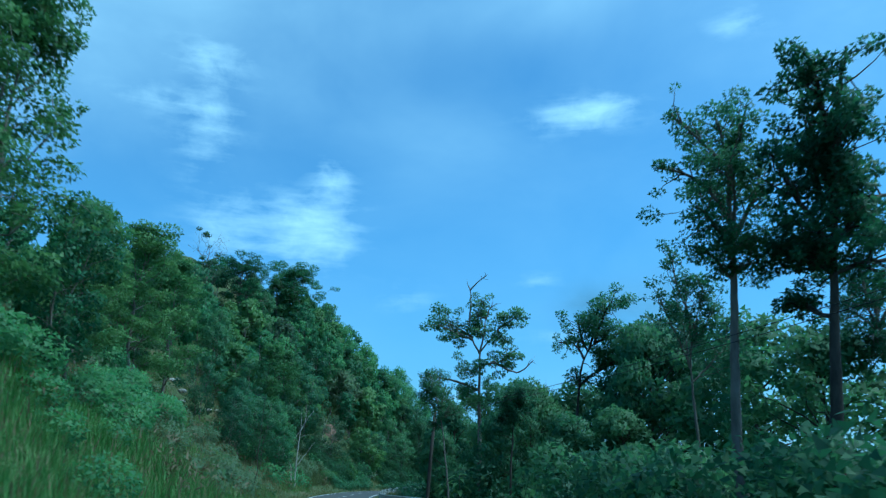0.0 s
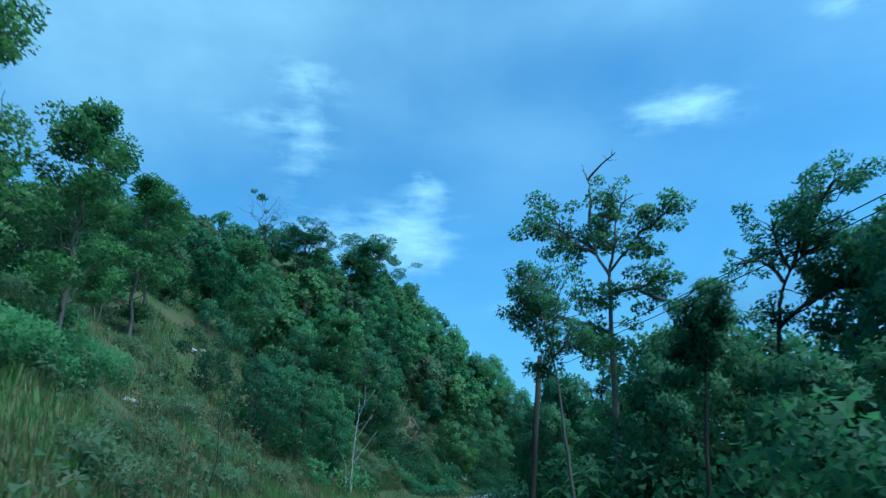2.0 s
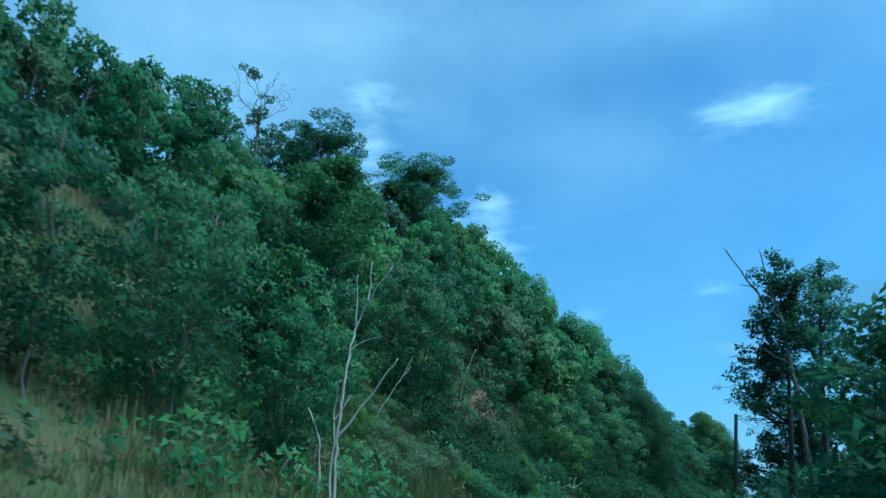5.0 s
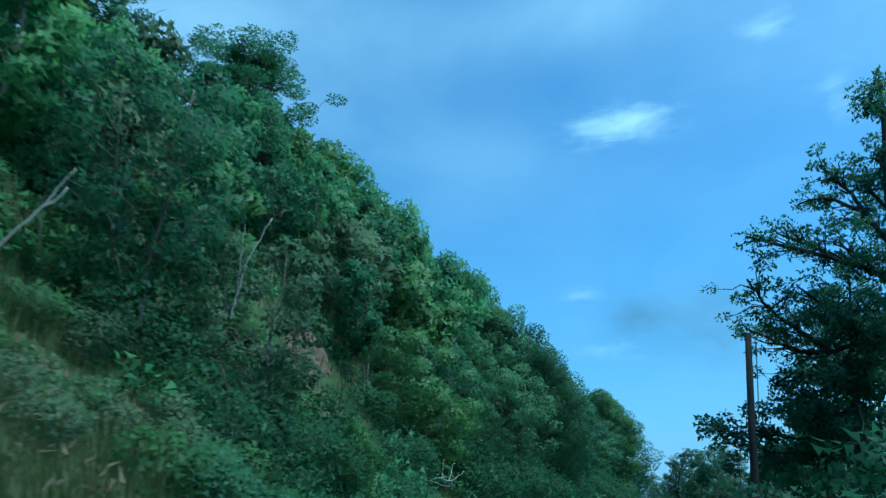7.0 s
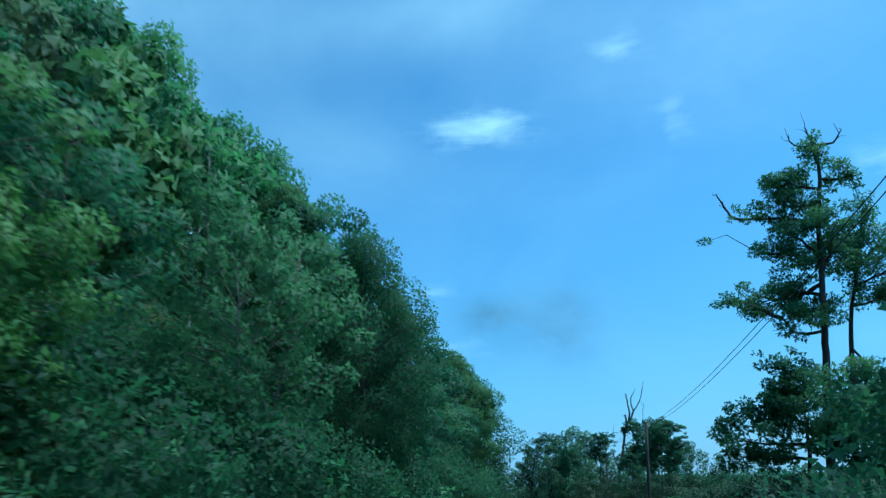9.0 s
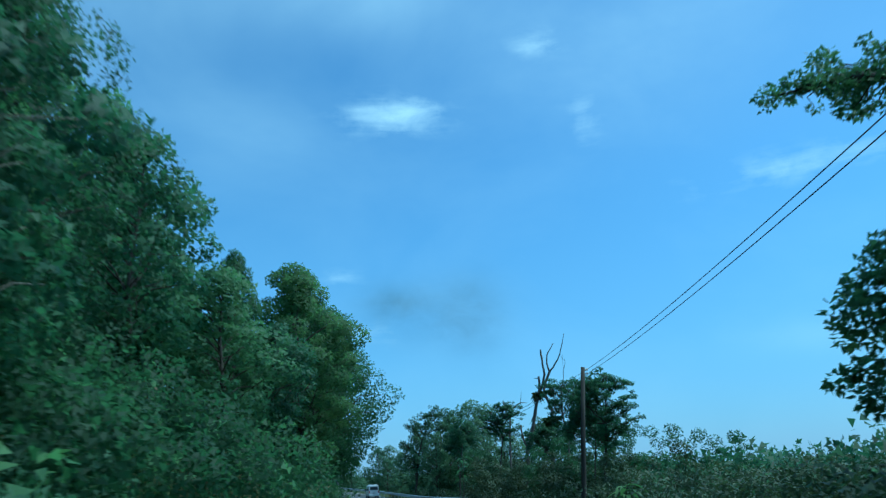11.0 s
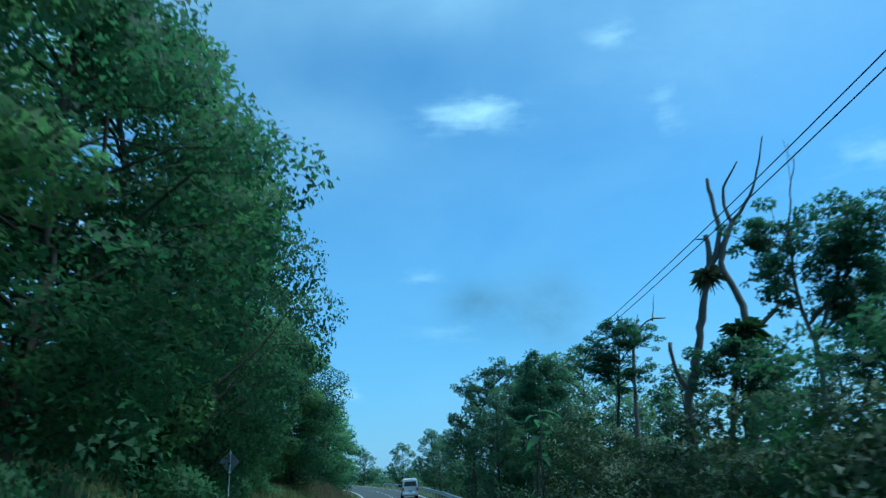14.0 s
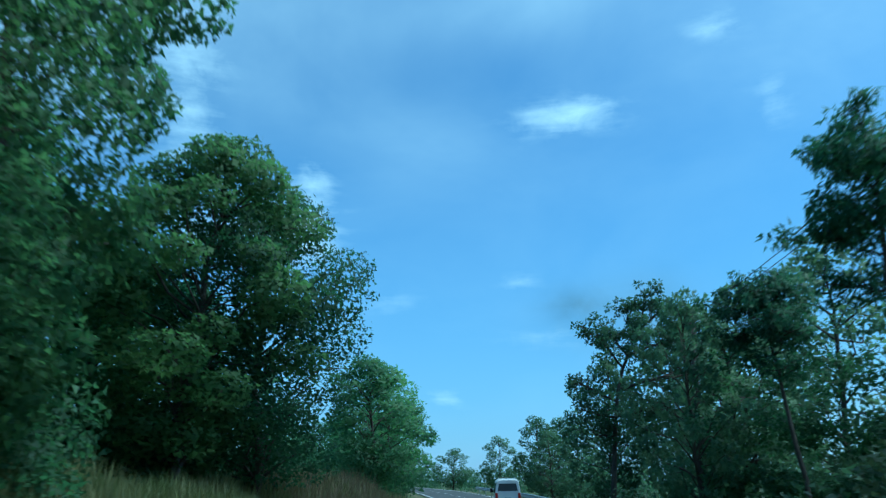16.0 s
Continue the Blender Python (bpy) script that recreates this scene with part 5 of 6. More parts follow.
ROCK = solid_material("pale_rock", [(0.3, (0.22, 0.20, 0.18)), (0.7, (0.42, 0.38, 0.34))], 1.2, 0.9, bump=0.6)
rng = np.random.default_rng(91)
rock_forms = [rock(k, 0.45) for k in range(4)]
for k in range(16):
    p = on_road(rng.uniform(80, 97), -rng.uniform(18, 25))
    if k < 4:
        p = on_road(rng.uniform(55, 76), -rng.uniform(13, 21))
    ob = new("rock", rock_forms[k % 4])
    f = rng.uniform(0.5, 1.3)
    ob.matrix_basis = Matrix.LocRotScale((p.x, p.y, gz(p.x, p.y) + 0.08), Euler((0, 0, rng.uniform(0, 6.28))), (f, f * 1.3, f))
    tagged(ob, "pale weathered rock showing through the bank grass", "rock", "rocks on the bank")

log = Shape()
a, b = on_road(74.0, -15.5), on_road(66.0, -10.0)
pts = [a.lerp(b, t) for t in np.linspace(0, 1, 9)]
log.tube([(q.x, q.y, gz(q.x, q.y) + 0.16) for q in pts], np.linspace(0.08, 0.13, 9), 8)
tagged(log.make("fallen_log", BARK_DARK), "dark fallen trunk lying down the grassy bank", "log")


def broadleaf_plant(x, y, h, label, seed, leaf_mat=LEAF_LIGHT):
    """A soft-stemmed plant with a whorl of big drooping leaves."""
    rng = np.random.default_rng(seed)
    root = thing("broadleaf_plant", label, "plant")
    root.location = (x, y, gz(x, y))
    st = Shape()
    st.tube(arc_path(rng, (0, 0, -0.2), (0.1, 0, h), 0, 6, 0.02), np.linspace(0.06, 0.03, 6), 6)
    stem = st.make("stem", BARK, root)
    for k in range(14):
        a, z = k * 2.4, h * (0.5 + 0.5 * k / 14)
        ln, w = rng.uniform(0.8, 1.2), rng.uniform(0.16, 0.24)
        v, f = [], []
        for i in range(6):
            t = i / 5
            px, pz = t * ln, z + 0.35 * ln * t - 0.75 * ln * t * t
            ww = w * math.sin(math.pi * min(0.97, 0.1 + 0.9 * t))
            for sgn, dz in ((-1, 0.04), (0, 0), (1, 0.04)):
                v.append((math.cos(a) * px - math.sin(a) * ww * sgn, math.sin(a) * px + math.cos(a) * ww * sgn, pz + dz))
        for i in range(5):
            for j in range(2):
                q = i * 3 + j
                f.append((q, q + 1, q + 4, q + 3))
        mesh_object("leaf", v, f, leaf_mat, root, smooth=True)
    return root


broadleaf_plant(1.2, 56.2, 2.9, "broad pale-green leaves of a young soft-stemmed plant", 95)
broadleaf_plant(0.2, 61.0, 2.6, "broad pale-green leaves of a young soft-stemmed plant", 96)
broadleaf_plant(21.5, 180.0, 2.2, "broad green leaves of a young soft-stemmed plant", 97)
broadleaf_plant(24.7, 217.2, 5.0, "tall plant with big pale-green leaves behind the guardrail", 98, LEAF_DARK)

# ---- power poles and cables ----


def power_pole(x, y, ztop, lean):
    z = gz(x, y)
    root = thing("utility_pole", "dark weathered wooden power pole at the roadside", "utility pole", "power poles")
    root.location = (x, y, z)
    h = ztop - z
    sh = Shape()
    sh.tube([(0, 0, -0.8), (lean * 0.5, 0, h * 0.5), (lean, 0, h)], [0.16, 0.14, 0.12], 10)
    sh.make("shaft", POLE_WOOD, root)
    for k, zz in enumerate((0.12, 0.36)):
        b = Shape()
        b.tube([(lean + 0.12, 0, h - zz), (lean + 0.26, 0, h - zz)], [0.035, 0.05], 8)
        b.tube([(lean + 0.26, 0, h - zz - 0.06), (lean + 0.26, 0, h - zz + 0.06)], [0.06, 0.06], 8)
        b.make("insulator", STEEL, root)
    return Vector((x + lean + 0.26, y, ztop - 0.12)), Vector((x + lean + 0.26, y, ztop - 0.36))


POLES = [(17.6, -6.0, 7.2, 0.5), (-1.35, 58.0, 7.0, 0.75), (-0.4, 122.0, 7.2, 1.0), (21.17, 184.4, 6.35, 0.93), (29.4, 243.0, 5.8, 0.5), (44.0, 300.0, 5.0, 0.4)]
ends = [power_pole(*p) for p in POLES]
for a, b in zip(ends[:-1], ends[1:]):
    for k in range(2):
        p, q = np.array(a[k]), np.array(b[k])
        t = np.linspace(0, 1, 24)[:, None]
        pts = p + (q - p) * t - np.array([0, 0, 1.0]) * 4 * 0.9 * t * (1 - t)
        sh = Shape()
        sh.tube(pts, np.full(24, 0.013), 6)
        tagged(sh.make("power_cable", CABLE), "black power cable sagging between the poles", "cable", "power cables")


def box(sh, x0, x1, y0, y1, z0, z1):
    n = sh.n
    sh.v.append(np.array([(x, y, z) for z in (z0, z1) for y in (y0, y1) for x in (x0, x1)], float))
    for q in ((0, 2, 3, 1), (4, 5, 7, 6), (0, 1, 5, 4), (2, 6, 7, 3), (0, 4, 6, 2), (1, 3, 7, 5)):
        sh.f.append(tuple(n + k for k in q))
    sh.n += 8


def bevelled(ob, width, seg=2):
    b = ob.modifiers.new("rounded", "BEVEL")
    b.width, b.segments, b.limit_method = width, seg, "ANGLE"
    return ob


def road_sign(x, y, ztop, turn):
    """A diamond warning plate on a steel post, its back to the traffic."""
    z = gz(x, y)
    root = thing("road_sign", "grey back of a diamond road sign on a thin steel post", "road sign")
    root.location, root.rotation_euler = (x, y, z), (0, 0, turn)
    sh = Shape()
    sh.tube([(0, 0, -0.3), (0, 0, ztop - z - 0.03), (0, 0, ztop - z)], [0.03, 0.03, 0.02], 8)
    sh.make("post", STEEL, root)
    half, mid = 0.40, ztop - z - 0.42
    ring = [(half * math.cos(a), half * math.sin(a)) for a in (0, math.pi / 2, math.pi, 1.5 * math.pi)]
    v = [(u, 0.035 + k * 0.004, mid + w) for k in range(2) for u, w in ring]
    bevelled(mesh_object("panel", v, [(0, 1, 2, 3), (7, 6, 5, 4), (0, 4, 5, 1), (1, 5, 6, 2), (2, 6, 7, 3), (3, 7, 4, 0)], SIGN_BACK, root, "dull grey metal panel"), 0.0015)
    for dz in (-0.36, 0.3):
        c = Shape()
        box(c, -0.05, 0.05, -0.034, 0.036, mid + dz - 0.02, mid + dz + 0.02)
        c.make("clamp", STEEL, root, "bright steel clamp", False)
    return root


road_sign(11.9, 214.6, 0.85, 0.5)

# ---- steel guardrail on the outer side ----
PROFILE = [(0.0, 0.30), (0.05, 0.26), (0.05, 0.18), (0.0, 0.14), (0.0, 0.10), (0.05, 0.06), (0.05, -0.02), (0.0, -0.06)]
guardrail = thing("guardrail", "galvanised steel guardrail along the road shoulder", "guardrail")
for k in range(84):
    s0 = -16 + 4.0 * k
    v, f = [], []
    for i in range(3):
        s = s0 + i * 2.02
        for dd, zz in PROFILE:
            v.append(on_road(s, 2.95 - dd, 0.46 + zz))
    n = len(PROFILE)
    for i in range(2):
        for j in range(n - 1):
            a = i * n + j
            f.append((a, a + 1, a + n + 1, a + n))
    beam = mesh_object("rail", v, f, STEEL, guardrail)
    sol = beam.modifiers.new("thickness", "SOLIDIFY")
    sol.thickness = 0.006
    post = Shape()
    p = on_road(s0 + 2, 3.03)
    post.tube([(p.x, p.y, p.z - 0.6), (p.x, p.y, p.z + 0.74)], [0.06, 0.06], 6)
    post.make("post", STEEL, guardrail, smooth=False)

# ---- undergrowth, thicket and grass ----


def thicket(name, label, seed, bushes, leaves, leaf, mat, aspect=0.4, droop=0.2, flat=0.8):
    rng = np.random.default_rng(seed)
    c = np.array([b[:3] for b in bushes])
    r = np.array([b[3] for b in bushes])
    v, f, nv = leaf_cloud(rng, c, r, leaves, leaf, flat, droop, aspect, 0.55, True, 0.8)
    return tagged(mesh_object(name, v, f, mat, smooth=True, normals=nv), label, "undergrowth", kind="stuff")


def scatter(seed, count, s0, s1, d0, d1, r0, r1, lift, skip=None):
    rng = np.random.default_rng(seed)
    outb = []
    s = rng.uniform(s0, s1, count)
    d = rng.uniform(d0, d1, count)
    r = rng.uniform(r0, r1, count)
    pts = np.array([on_road(a, b)[:2] for a, b in zip(s, d)])
    z = ground_z(pts[:, 0], pts[:, 1])
    for k in range(count):
        if skip and skip(s[k], d[k]):
            continue
        outb.append((pts[k, 0], pts[k, 1], z[k] + r[k] * lift, r[k]))
    return outb


def dry_patch(s, d):
    """The stretch of verge kept open for dry grass."""
    return 234 < s < 264 and d > -10.5


def below_branches(bushes):
    """Leaves out what would bury the bare branches on the slope."""
    keep = []
    for b in bushes:
        t = min(1.0, max(0.0, ((b[0] + 9.5) * -2.5 + (b[1] - 118) * 13) / 175.25))
        if scar_view(b[0], b[1], 7, 3.2):
            continue
        if math.hypot(b[0] + 9.5 + 2.5 * t, b[1] - 118 - 13 * t) > 1.2 + b[3] * 0.5 or b[2] + b[3] < 0.9:
            keep.append(b)
    return keep


hill_bushes = scatter(61, 2000, -10, 176, -44, -8.5, 0.7, 1.7, 0.4, open_bank)
thicket("hillside_undergrowth", "dense green shrubs covering the steep hillside", 62, below_branches(hill_bushes), 112000, 0.32, LEAF_HILL)
slip_bushes = scatter(83, 130, 108, 142, -21, -8.5, 0.7, 1.3, 0.45, lambda s, d: s > 131 and d < -19)
thicket("slope_shrubs", "young green shrubs on the slope below the bare clay", 84, below_branches(slip_bushes), 36000, 0.2, LEAF_DEEP)
foot_bushes = []
for fx, fy in [(-18.8, 42.0), (-20.0, 38.0), (-19.8, 50.5), (-16.0, 30.0), (-25.5, 58.0), (-12.9, 18.6), (-17.5, 34.0), (-21.5, 46.0), (-14.5, 24.0)]:
    for k in range(6):
        bx, by, br = fx + rng.normal() * 1.6, fy + rng.normal() * 2.0, rng.uniform(0.8, 1.6)
        if road_frame(bx, by)[1][0] > -12.0:
            continue
        foot_bushes.append((bx, by, gz(bx, by) + br * 0.6, br))
thicket("bank_undergrowth", "leafy shrubs round the feet of the bank trees", 89, foot_bushes, 34000, 0.17, LEAF_HILL)
near_scrub = scatter(118, 16, 2, 34, -17, -8.5, 0.5, 1.1, 0.45)
thicket("near_bank_scrub", "rounded shrubs dotted over the grassy near bank", 119, near_scrub, 9000, 0.13, LEAF_HILL)
mound_scrub = scatter(109, 46, 98, 116, -17, -9.5, 0.6, 1.1, 0.55)
thicket("mound_scrub", "olive shrubs on the grassy mound", 110, mound_scrub, 26000, 0.13, LEAF_OLIVE)
scrub = scatter(90, 70, 32, 96, -24, -8, 0.6, 1.3, 0.4)
thicket("bank_scrub", "rounded dark green shrubs scattered over the bank", 92, scrub, 34000, 0.14, LEAF_OLIVE)
bank_bushes = scatter(63, 200, 30, 80, -26, -8, 0.4, 1.0, 0.3)
thicket("bank_shrubs", "low olive shrubs on the open grassy bank", 64, bank_bushes, 9000, 0.3, LEAF_OLIVE)
right_low = scatter(65, 740, -12, 152, 5.2, 17, 0.8, 1.7, 0.6, lambda s, d: 8 < s < 72 and d < 7.8)
thicket("roadside_thicket", "dark tangled shrubs beside the guardrail", 66, right_low, 70000, 0.23, LEAF_DARK)
right_open = scatter(111, 600, 150, 290, 5.2, 17, 0.8, 1.7, 0.6)
thicket("roadside_thicket", "olive-green tangled shrubs below the power line", 112, right_open, 66000, 0.16, LEAF_SCRUB)
tall_scrub = []
for k, (bx, by, bz, br) in enumerate(scatter(121, 90, 194, 238, 6.8, 16, 0.9, 1.4, 0.7)):
    for n in range(1 + k % 4):
        tall_scrub.append((bx + 0.4 * math.sin(7.0 * k + n), by + 0.4 * math.cos(5.0 * k + n), bz + n * 1.05 * br, br * (1 - 0.13 * n)))
thicket("tall_scrub", "dark tangled scrub standing tall behind the guardrail", 122, tall_scrub, 105000, 0.165, LEAF_SCRUB)
field_bush = scatter(114, 150, 192, 232, 13, 34, 1.1, 2.0, 1.25)
thicket("field_shrubs", "low dark shrubs standing behind the roadside tangle", 115, field_bush, 26000, 0.24, LEAF_SCRUB)
back_scrub = []
for k in range(34):
    # a dark bank of scrub behind the pole and another where the verge bends
    u = k / 33.0
    for bx, by, top in ((25.5 + 12.5 * u, 200.5 - 9.0 * u, 2.5 + 0.5 * math.sin(2.9 * k) + (0.8 if 0.45 < u < 0.8 else 0.0)), (29.6 + 8.0 * u, 240.5 - 4.0 * u, 3.3 + 0.6 * math.sin(2.3 * k))):
        bx, by = bx + 0.9 * math.sin(5.1 * k), by + 0.9 * math.cos(3.7 * k)
        for n in range(4):
            br = 0.95 - 0.12 * n
            low = gz(bx, by) + 0.5
            back_scrub.append((bx + 0.4 * math.sin(7.0 * k + 2 * n), by + 0.4 * math.cos(5.0 * k + n), low + (top - 0.6 - low) * n / 3.0, br))
thicket("tall_scrub", "dark tangled scrub closing the view behind the power pole", 123, back_scrub, 60000, 0.15, LEAF_DEEP)
corner_bush = [(bx, by, gz(bx, by) + 0.8, 1.0 + 0.5 * ((bx * 7.3) % 1)) for bx in (30.2, 31.9, 33.6, 35.5) for by in (226.0, 229.0, 232.5)]
thicket("corner_shrubs", "olive shrubs filling the bend below drooping trees", 113, corner_bush, 14000, 0.17, LEAF_DARK)
right_high = scatter(67, 420, -12, 150, 9, 24, 1.4, 2.4, 1.3)
thicket("forest_understorey", "dark leafy understorey between the trees", 68, right_high, 62000, 0.39, LEAF_DARK)
right_fringe = scatter(81, 150, 160, 206, 8, 20, 0.8, 1.5, 1.5)
thicket("roadside_shrubs", "tall feathery shrubs below the power line", 82, right_fringe, 42000, 0.17, LEAF_SCRUB)
right_fill = scatter(105, 90, 20, 78, 9, 26, 1.6, 2.5, 1.2)
thicket("forest_understorey", "dark leafy understorey between the trees", 108, right_fill, 34000, 0.36, LEAF_DARK)
right_mid = scatter(69, 520, 150, 300, 9, 34, 1.0, 2.2, 1.0)
thicket("forest_understorey", "dark leafy understorey between the trees", 70, right_mid, 46000, 0.3, LEAF_HAZY)
verge_bushes = scatter(76, 300, 109, 165, -9.8, -6.8, 0.5, 1.1, 0.5)
thicket("verge_shrubs", "bright leafy shrubs at the foot of the slope", 77, below_branches(verge_bushes), 52000, 0.18, LEAF_DARK)
dry_bushes = scatter(78, 150, 20, 200, -20, -8, 0.5, 1.1, 0.4)
thicket("dry_brush", "dry brown brush among the green shrubs", 79, dry_bushes, 9000, 0.3, DRY, aspect=0.15)
distant = scatter(86, 260, 110, 330, 34, 95, 2.2, 4.2, 0.9)
thicket("distant_woods", "low dark woods beyond the roadside", 87, distant, 30000, 0.8, LEAF_DARK)
far_end = scatter(98, 150, 285, 430, -34, -7.5, 1.4, 2.8, 1.0) + scatter(99, 110, 285, 430, 6, 30, 1.4, 2.8, 1.0)
thicket("far_woods", "dark woods where the road bends out of sight", 100, far_end, 26000, 0.5, LEAF_HAZY)
slope_bushes = scatter(101, 230, 112, 172, -15, -7.6, 0.9, 1.9, 0.9)
thicket("slope_thicket", "tall mounded shrubs along the foot of the slope", 102, below_branches(slope_bushes), 80000, 0.18, LEAF_DEEP)
front_low = scatter(106, 70, 214, 242, -11.5, -7.6, 0.6, 1.2, 0.7, dry_patch) + scatter(116, 60, 174, 206, -12, -8.0, 0.5, 1.0, 0.5)
thicket("verge_thicket", "dark leafy saplings at the edge of the grove", 107, front_low, 32000, 0.15, LEAF_DEEP)
corner_low = scatter(103, 90, 224, 252, -24, -9.5, 1.2, 2.2, 1.2, dry_patch)
thicket("grove_thicket", "dark tangled saplings filling the gaps between trunks", 104, corner_low, 22000, 0.24, LEAF_DARK)
left_low = scatter(74, 480, 160, 300, -26, -7.4, 0.8, 2.1, 0.9, dry_patch)
thicket("grove_undergrowth", "shrubs and saplings below the roadside trees", 75, left_low, 90000, 0.2, LEAF_DEEP)


def grass(name, label, seed, count, s0, s1, d0, d1, h0, h1, mat, patchy=None):
    """Single blades; patchy keeps only the blades in patches of ground."""
    rng = np.random.default_rng(seed)
    s, d = rng.uniform(s0, s1, count), rng.uniform(d0, d1, count)
    x, y = np.interp(s, ARC, RL[:, 0]) + np.interp(s, ARC, NRM[:, 0]) * d, np.interp(s, ARC, RL[:, 1]) + np.interp(s, ARC, NRM[:, 1]) * d
    if patchy is not None:
        keep = wave(x, y, 0.33) + 0.3 * wave(x, y, 1.3) > patchy
        x, y, count = x[keep], y[keep], int(keep.sum())
    z = ground_z(x, y)
    b = np.stack([x, y, z - 0.03], 1)
    a = rng.uniform(0, 6.28, count)
    h = rng.uniform(h0, h1, count) * (0.75 + 0.35 * wave(x, y, 0.9) * 0.6)
    w = 0.018 + 0.02 * rng.random(count)
    side = np.stack([np.cos(a), np.sin(a), np.zeros(count)], 1) * w[:, None]
    tip = b + np.stack([np.cos(a + 1.4) * 0.35 * h, np.sin(a + 1.4) * 0.35 * h, h], 1)
    v = np.stack([b - side, b + side, tip], 1).reshape(-1, 3)
    return tagged(mesh_object(name, v, np.arange(count * 3).reshape(-1, 3), mat), label, "grass", kind="stuff")


grass("verge_grass", "bright green grass on the roadside verge", 71, 34000, -8, 280, -10.5, -5.6, 0.25, 0.9, GRASS)
grass("near_bank_grass", "lush lime-green grass on the near bank", 117, 42000, 0, 36, -18, -6.4, 0.4, 1.0, LIME)
grass("near_dry_grass", "tan dry stems among the lush bank grass", 120, 4000, 4, 34, -17, -7.2, 0.4, 1.0, DRY)
grass("bank_grass", "long grass on the open bank", 72, 36000, 30, 98, -29, -7.5, 0.4, 1.1, GRASS)
grass("lime_bank_grass", "lush lime-green grass in patches on the open bank", 123, 46000, 30, 98, -27, -7.0, 0.4, 1.0, LIME, 0.0)
grass("dry_bank_grass", "brown dry grass mixed into the bank", 93, 17000, 30, 98, -29, -8.5, 0.3, 0.9, DRY)
grass("slope_grass", "patchy grass between the hillside shrubs", 85, 30000, 98, 150, -26, -8, 0.3, 0.9, GRASS)
grass("dry_grass", "tall tan dry grass on the verge", 88, 9000, 246, 266, -10.4, -6.0, 0.7, 1.7, DRY)
grass("tall_grass", "tall olive grass under the roadside trees", 126, 26000, 226, 266, -10.2, -5.8, 0.5, 1.3, GRASS)
grass("grass_mound", "bright green tufts of tall grass on the bank", 80, 16000, 98, 113, -18, -8, 0.6, 1.5, GRASS)
grass("shoulder_grass", "rough grass behind the guardrail", 73, 26000, -8, 280, 3.3, 6.5, 0.3, 0.9, GRASS)

# ---- the white minibus ahead ----


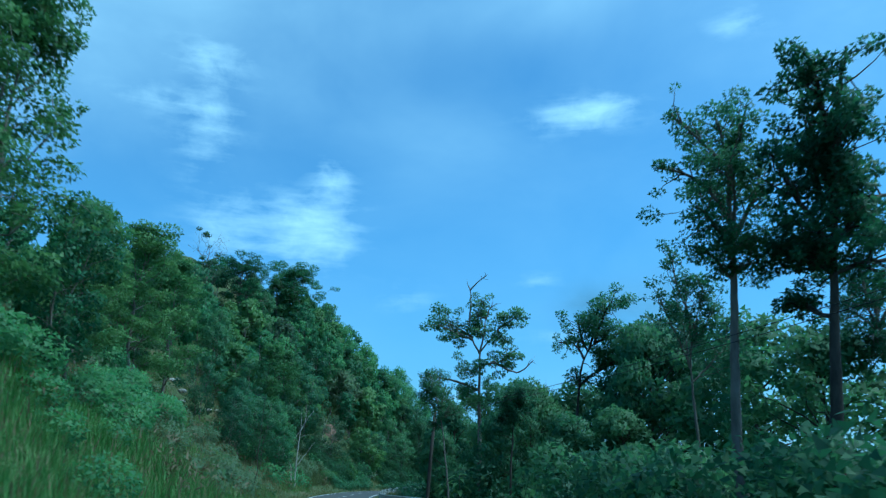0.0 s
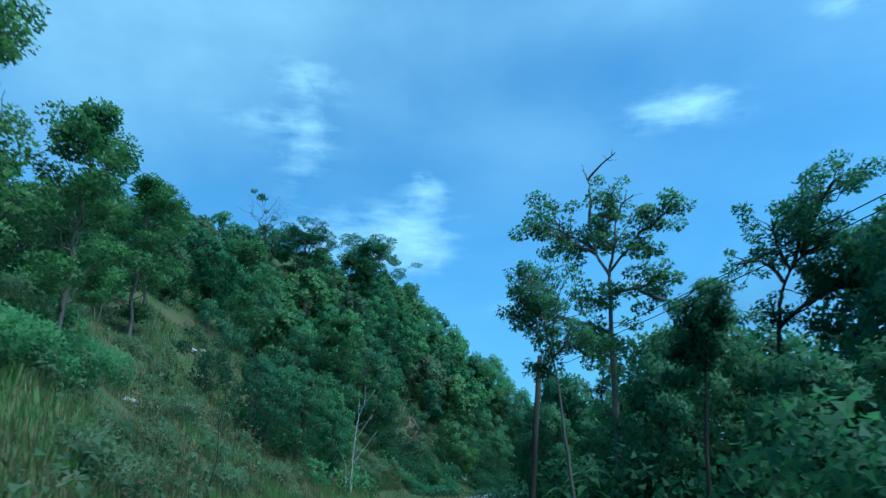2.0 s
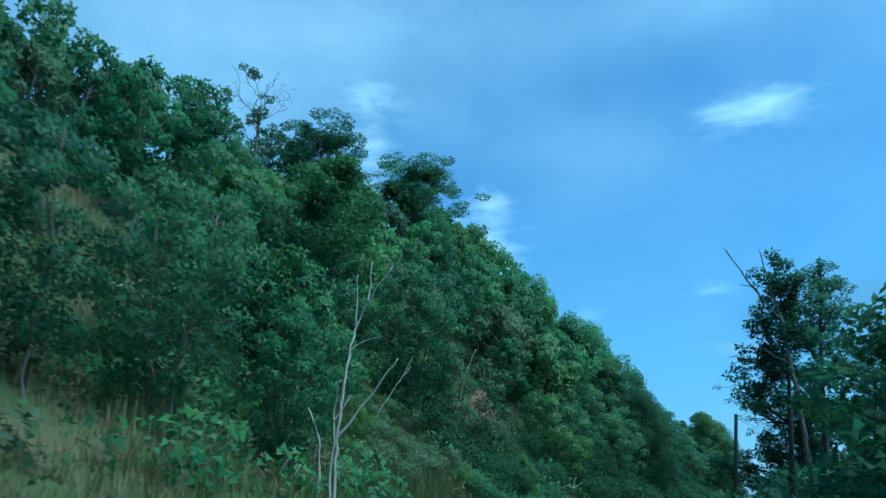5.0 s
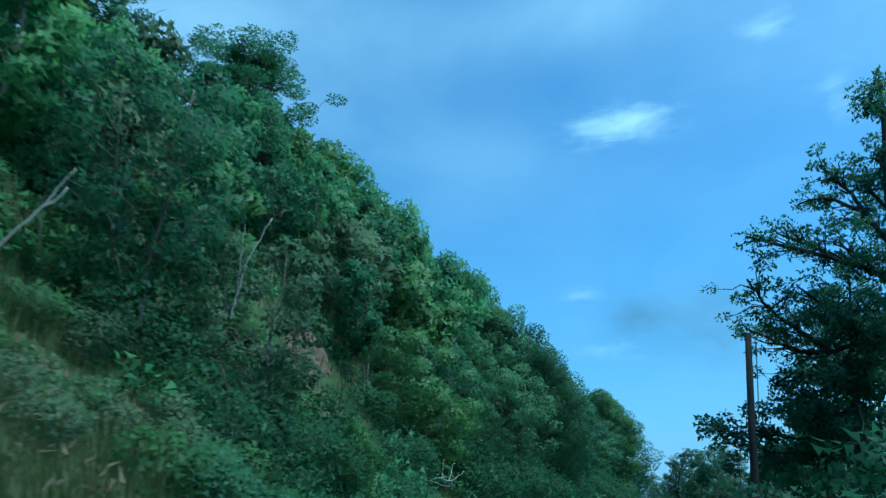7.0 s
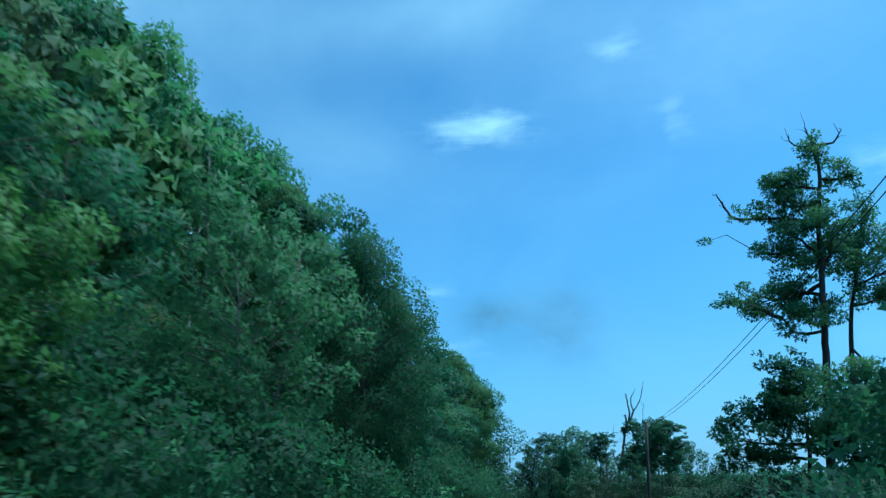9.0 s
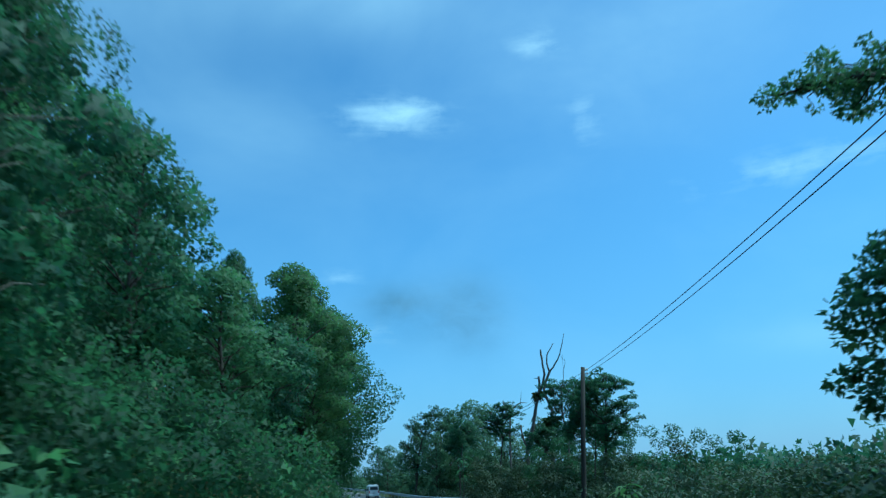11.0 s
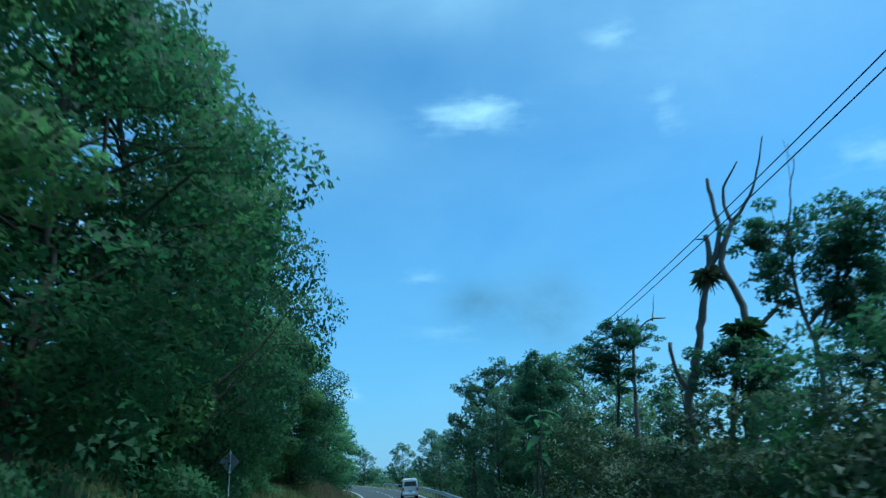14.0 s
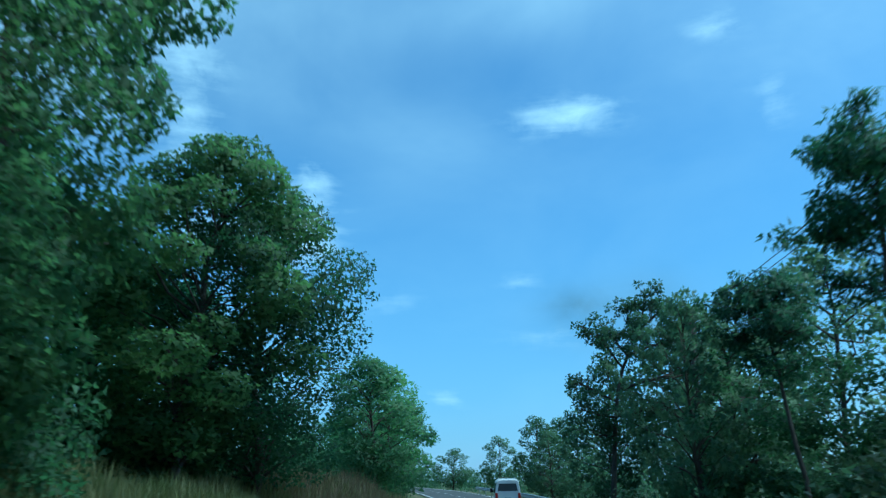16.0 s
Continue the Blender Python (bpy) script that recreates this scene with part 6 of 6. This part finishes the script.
def minibus():
    root = thing("minibus", "white passenger minibus with a tinted rear window on the road", "minibus")
    # body as cross-sections from the tail (y = 0) to the nose: y, half width low, half width at the roof, floor, waist, roof
    secs = [(0.0, 0.80, 0.66, 0.42, 1.05, 1.90), (0.10, 0.845, 0.70, 0.30, 1.05, 1.975), (0.5, 0.85, 0.71, 0.28, 1.05, 2.0), (2.6, 0.85, 0.71, 0.28, 1.05, 2.0), (3.6, 0.85, 0.70, 0.28, 1.05, 1.96),
            (4.1, 0.84, 0.66, 0.28, 1.02, 1.70), (4.55, 0.80, 0.74, 0.28, 0.98, 1.10), (4.7, 0.72, 0.66, 0.34, 0.80, 0.92)]
    v, f = [], []
    for y, wl, wr, zf, zw, zr in secs:
        half = [(wl * 0.93, zf), (wl, zf + 0.12), (wl, zw), (wr + 0.03, zr - 0.14), (wr - 0.06, zr - 0.03), (wr * 0.5, zr)]
        v += [(x, y, z) for x, z in half] + [(-x, y, z) for x, z in reversed(half)]
    for i in range(len(secs) - 1):
        for j in range(12):
            a, b = i * 12 + j, i * 12 + (j + 1) % 12
            f.append((a, b, b + 12, a + 12))
    f += [tuple(range(12)), tuple((len(secs) - 1) * 12 + j for j in reversed(range(12)))]
    body = mesh_object("body", v, f, VAN_WHITE, root, smooth=False)
    bevelled(body, 0.035, 2)
    g = Shape()
    g.v.append(np.array([(-0.66, -0.015, 1.24), (0.66, -0.015, 1.24), (0.57, -0.015, 1.71), (-0.57, -0.015, 1.71), (-0.66, 0.03, 1.24), (0.66, 0.03, 1.24), (0.57, 0.03, 1.71), (-0.57, 0.03, 1.71)]))
    g.f += [(0, 1, 2, 3), (4, 7, 6, 5), (0, 4, 5, 1), (1, 5, 6, 2), (2, 6, 7, 3), (3, 7, 4, 0)]
    g.n = 8
    bevelled(g.make("rear_window", VAN_GLASS, body, "dark tinted glass", False), 0.01)
    for sx in (-1, 1):
        for y0, y1 in ((0.25, 1.35), (1.45, 2.55), (2.65, 3.55)):
            w = Shape()
            w.v.append(np.array([(sx * 0.862, y0, 1.12), (sx * 0.862, y1, 1.12), (sx * 0.765, y1 - 0.03, 1.72), (sx * 0.765, y0 + 0.03, 1.72), (sx * 0.80, y0, 1.12), (sx * 0.80, y1, 1.12), (sx * 0.70, y1, 1.72), (sx * 0.70, y0, 1.72)]))
            w.f += [(0, 1, 2, 3), (4, 7, 6, 5), (0, 4, 5, 1), (1, 5, 6, 2), (2, 6, 7, 3), (3, 7, 4, 0)]
            w.n = 8
            w.make("side_window", VAN_GLASS, body, "dark tinted glass", False)
        t = Shape()
        box(t, min(sx * 0.66, sx * 0.83), max(sx * 0.66, sx * 0.83), -0.03, 0.12, 0.78, 1.12)
        bevelled(t.make("tail_light", VAN_RED, root, "red tail light", False), 0.02)
        mrr = Shape()
        box(mrr, min(sx * 0.88, sx * 1.08), max(sx * 0.88, sx * 1.08), 3.85, 3.97, 1.12, 1.38)
        box(mrr, min(sx * 0.80, sx * 0.9), max(sx * 0.80, sx * 0.9), 3.88, 3.94, 1.16, 1.22)
        bevelled(mrr.make("wing_mirror", RUBBER, root, "black wing mirror", False), 0.02)
        for y in (0.75, 3.75):
            wheel = Shape()
            wheel.tube([(sx * 0.64, y, 0.32), (sx * 0.66, y, 0.32), (sx * 0.83, y, 0.32), (sx * 0.85, y, 0.32)], [0.28, 0.32, 0.32, 0.28], 20)
            tyre = wheel.make("wheel", RUBBER, root, "black tyre", False)
            rim = Shape()
            rim.tube([(sx * 0.84, y, 0.32), (sx * 0.862, y, 0.32)], [0.19, 0.17], 16)
            rim.make("rim", STEEL, tyre, "grey steel rim", False)
    bump = Shape()
    box(bump, -0.84, 0.84, -0.10, 0.10, 0.34, 0.60)
    bevelled(bump.make("rear_bumper", VAN_WHITE, root, "white bumper", False), 0.04)
    pl = Shape()
    box(pl, -0.22, 0.22, -0.03, 0.03, 0.70, 0.84)
    plate = pl.make("number_plate", PLATE, root, "pale plate with a plain dark bar", False)
    bar = Shape()
    box(bar, -0.17, 0.17, -0.036, -0.02, 0.74, 0.80)
    bar.make("bar", RUBBER, plate, "", False)
    rack = Shape()
    for y in (0.3, 1.3, 2.3):
        box(rack, -0.56, 0.56, y, y + 0.06, 2.0, 2.05)
    for sx in (-0.56, 0.52):
        box(rack, sx, sx + 0.04, 0.2, 2.5, 2.02, 2.07)
    rack.make("roof_rack", VAN_WHITE, root, "low white roof rack", False)
    return root


bus = minibus()
here, ahead = on_road(269.0, 0.1, 0.02), on_road(274.0, 0.1, 0.02)
bus.location = here
bus.rotation_euler = (0, 0, math.atan2(-(ahead.x - here.x), ahead.y - here.y))
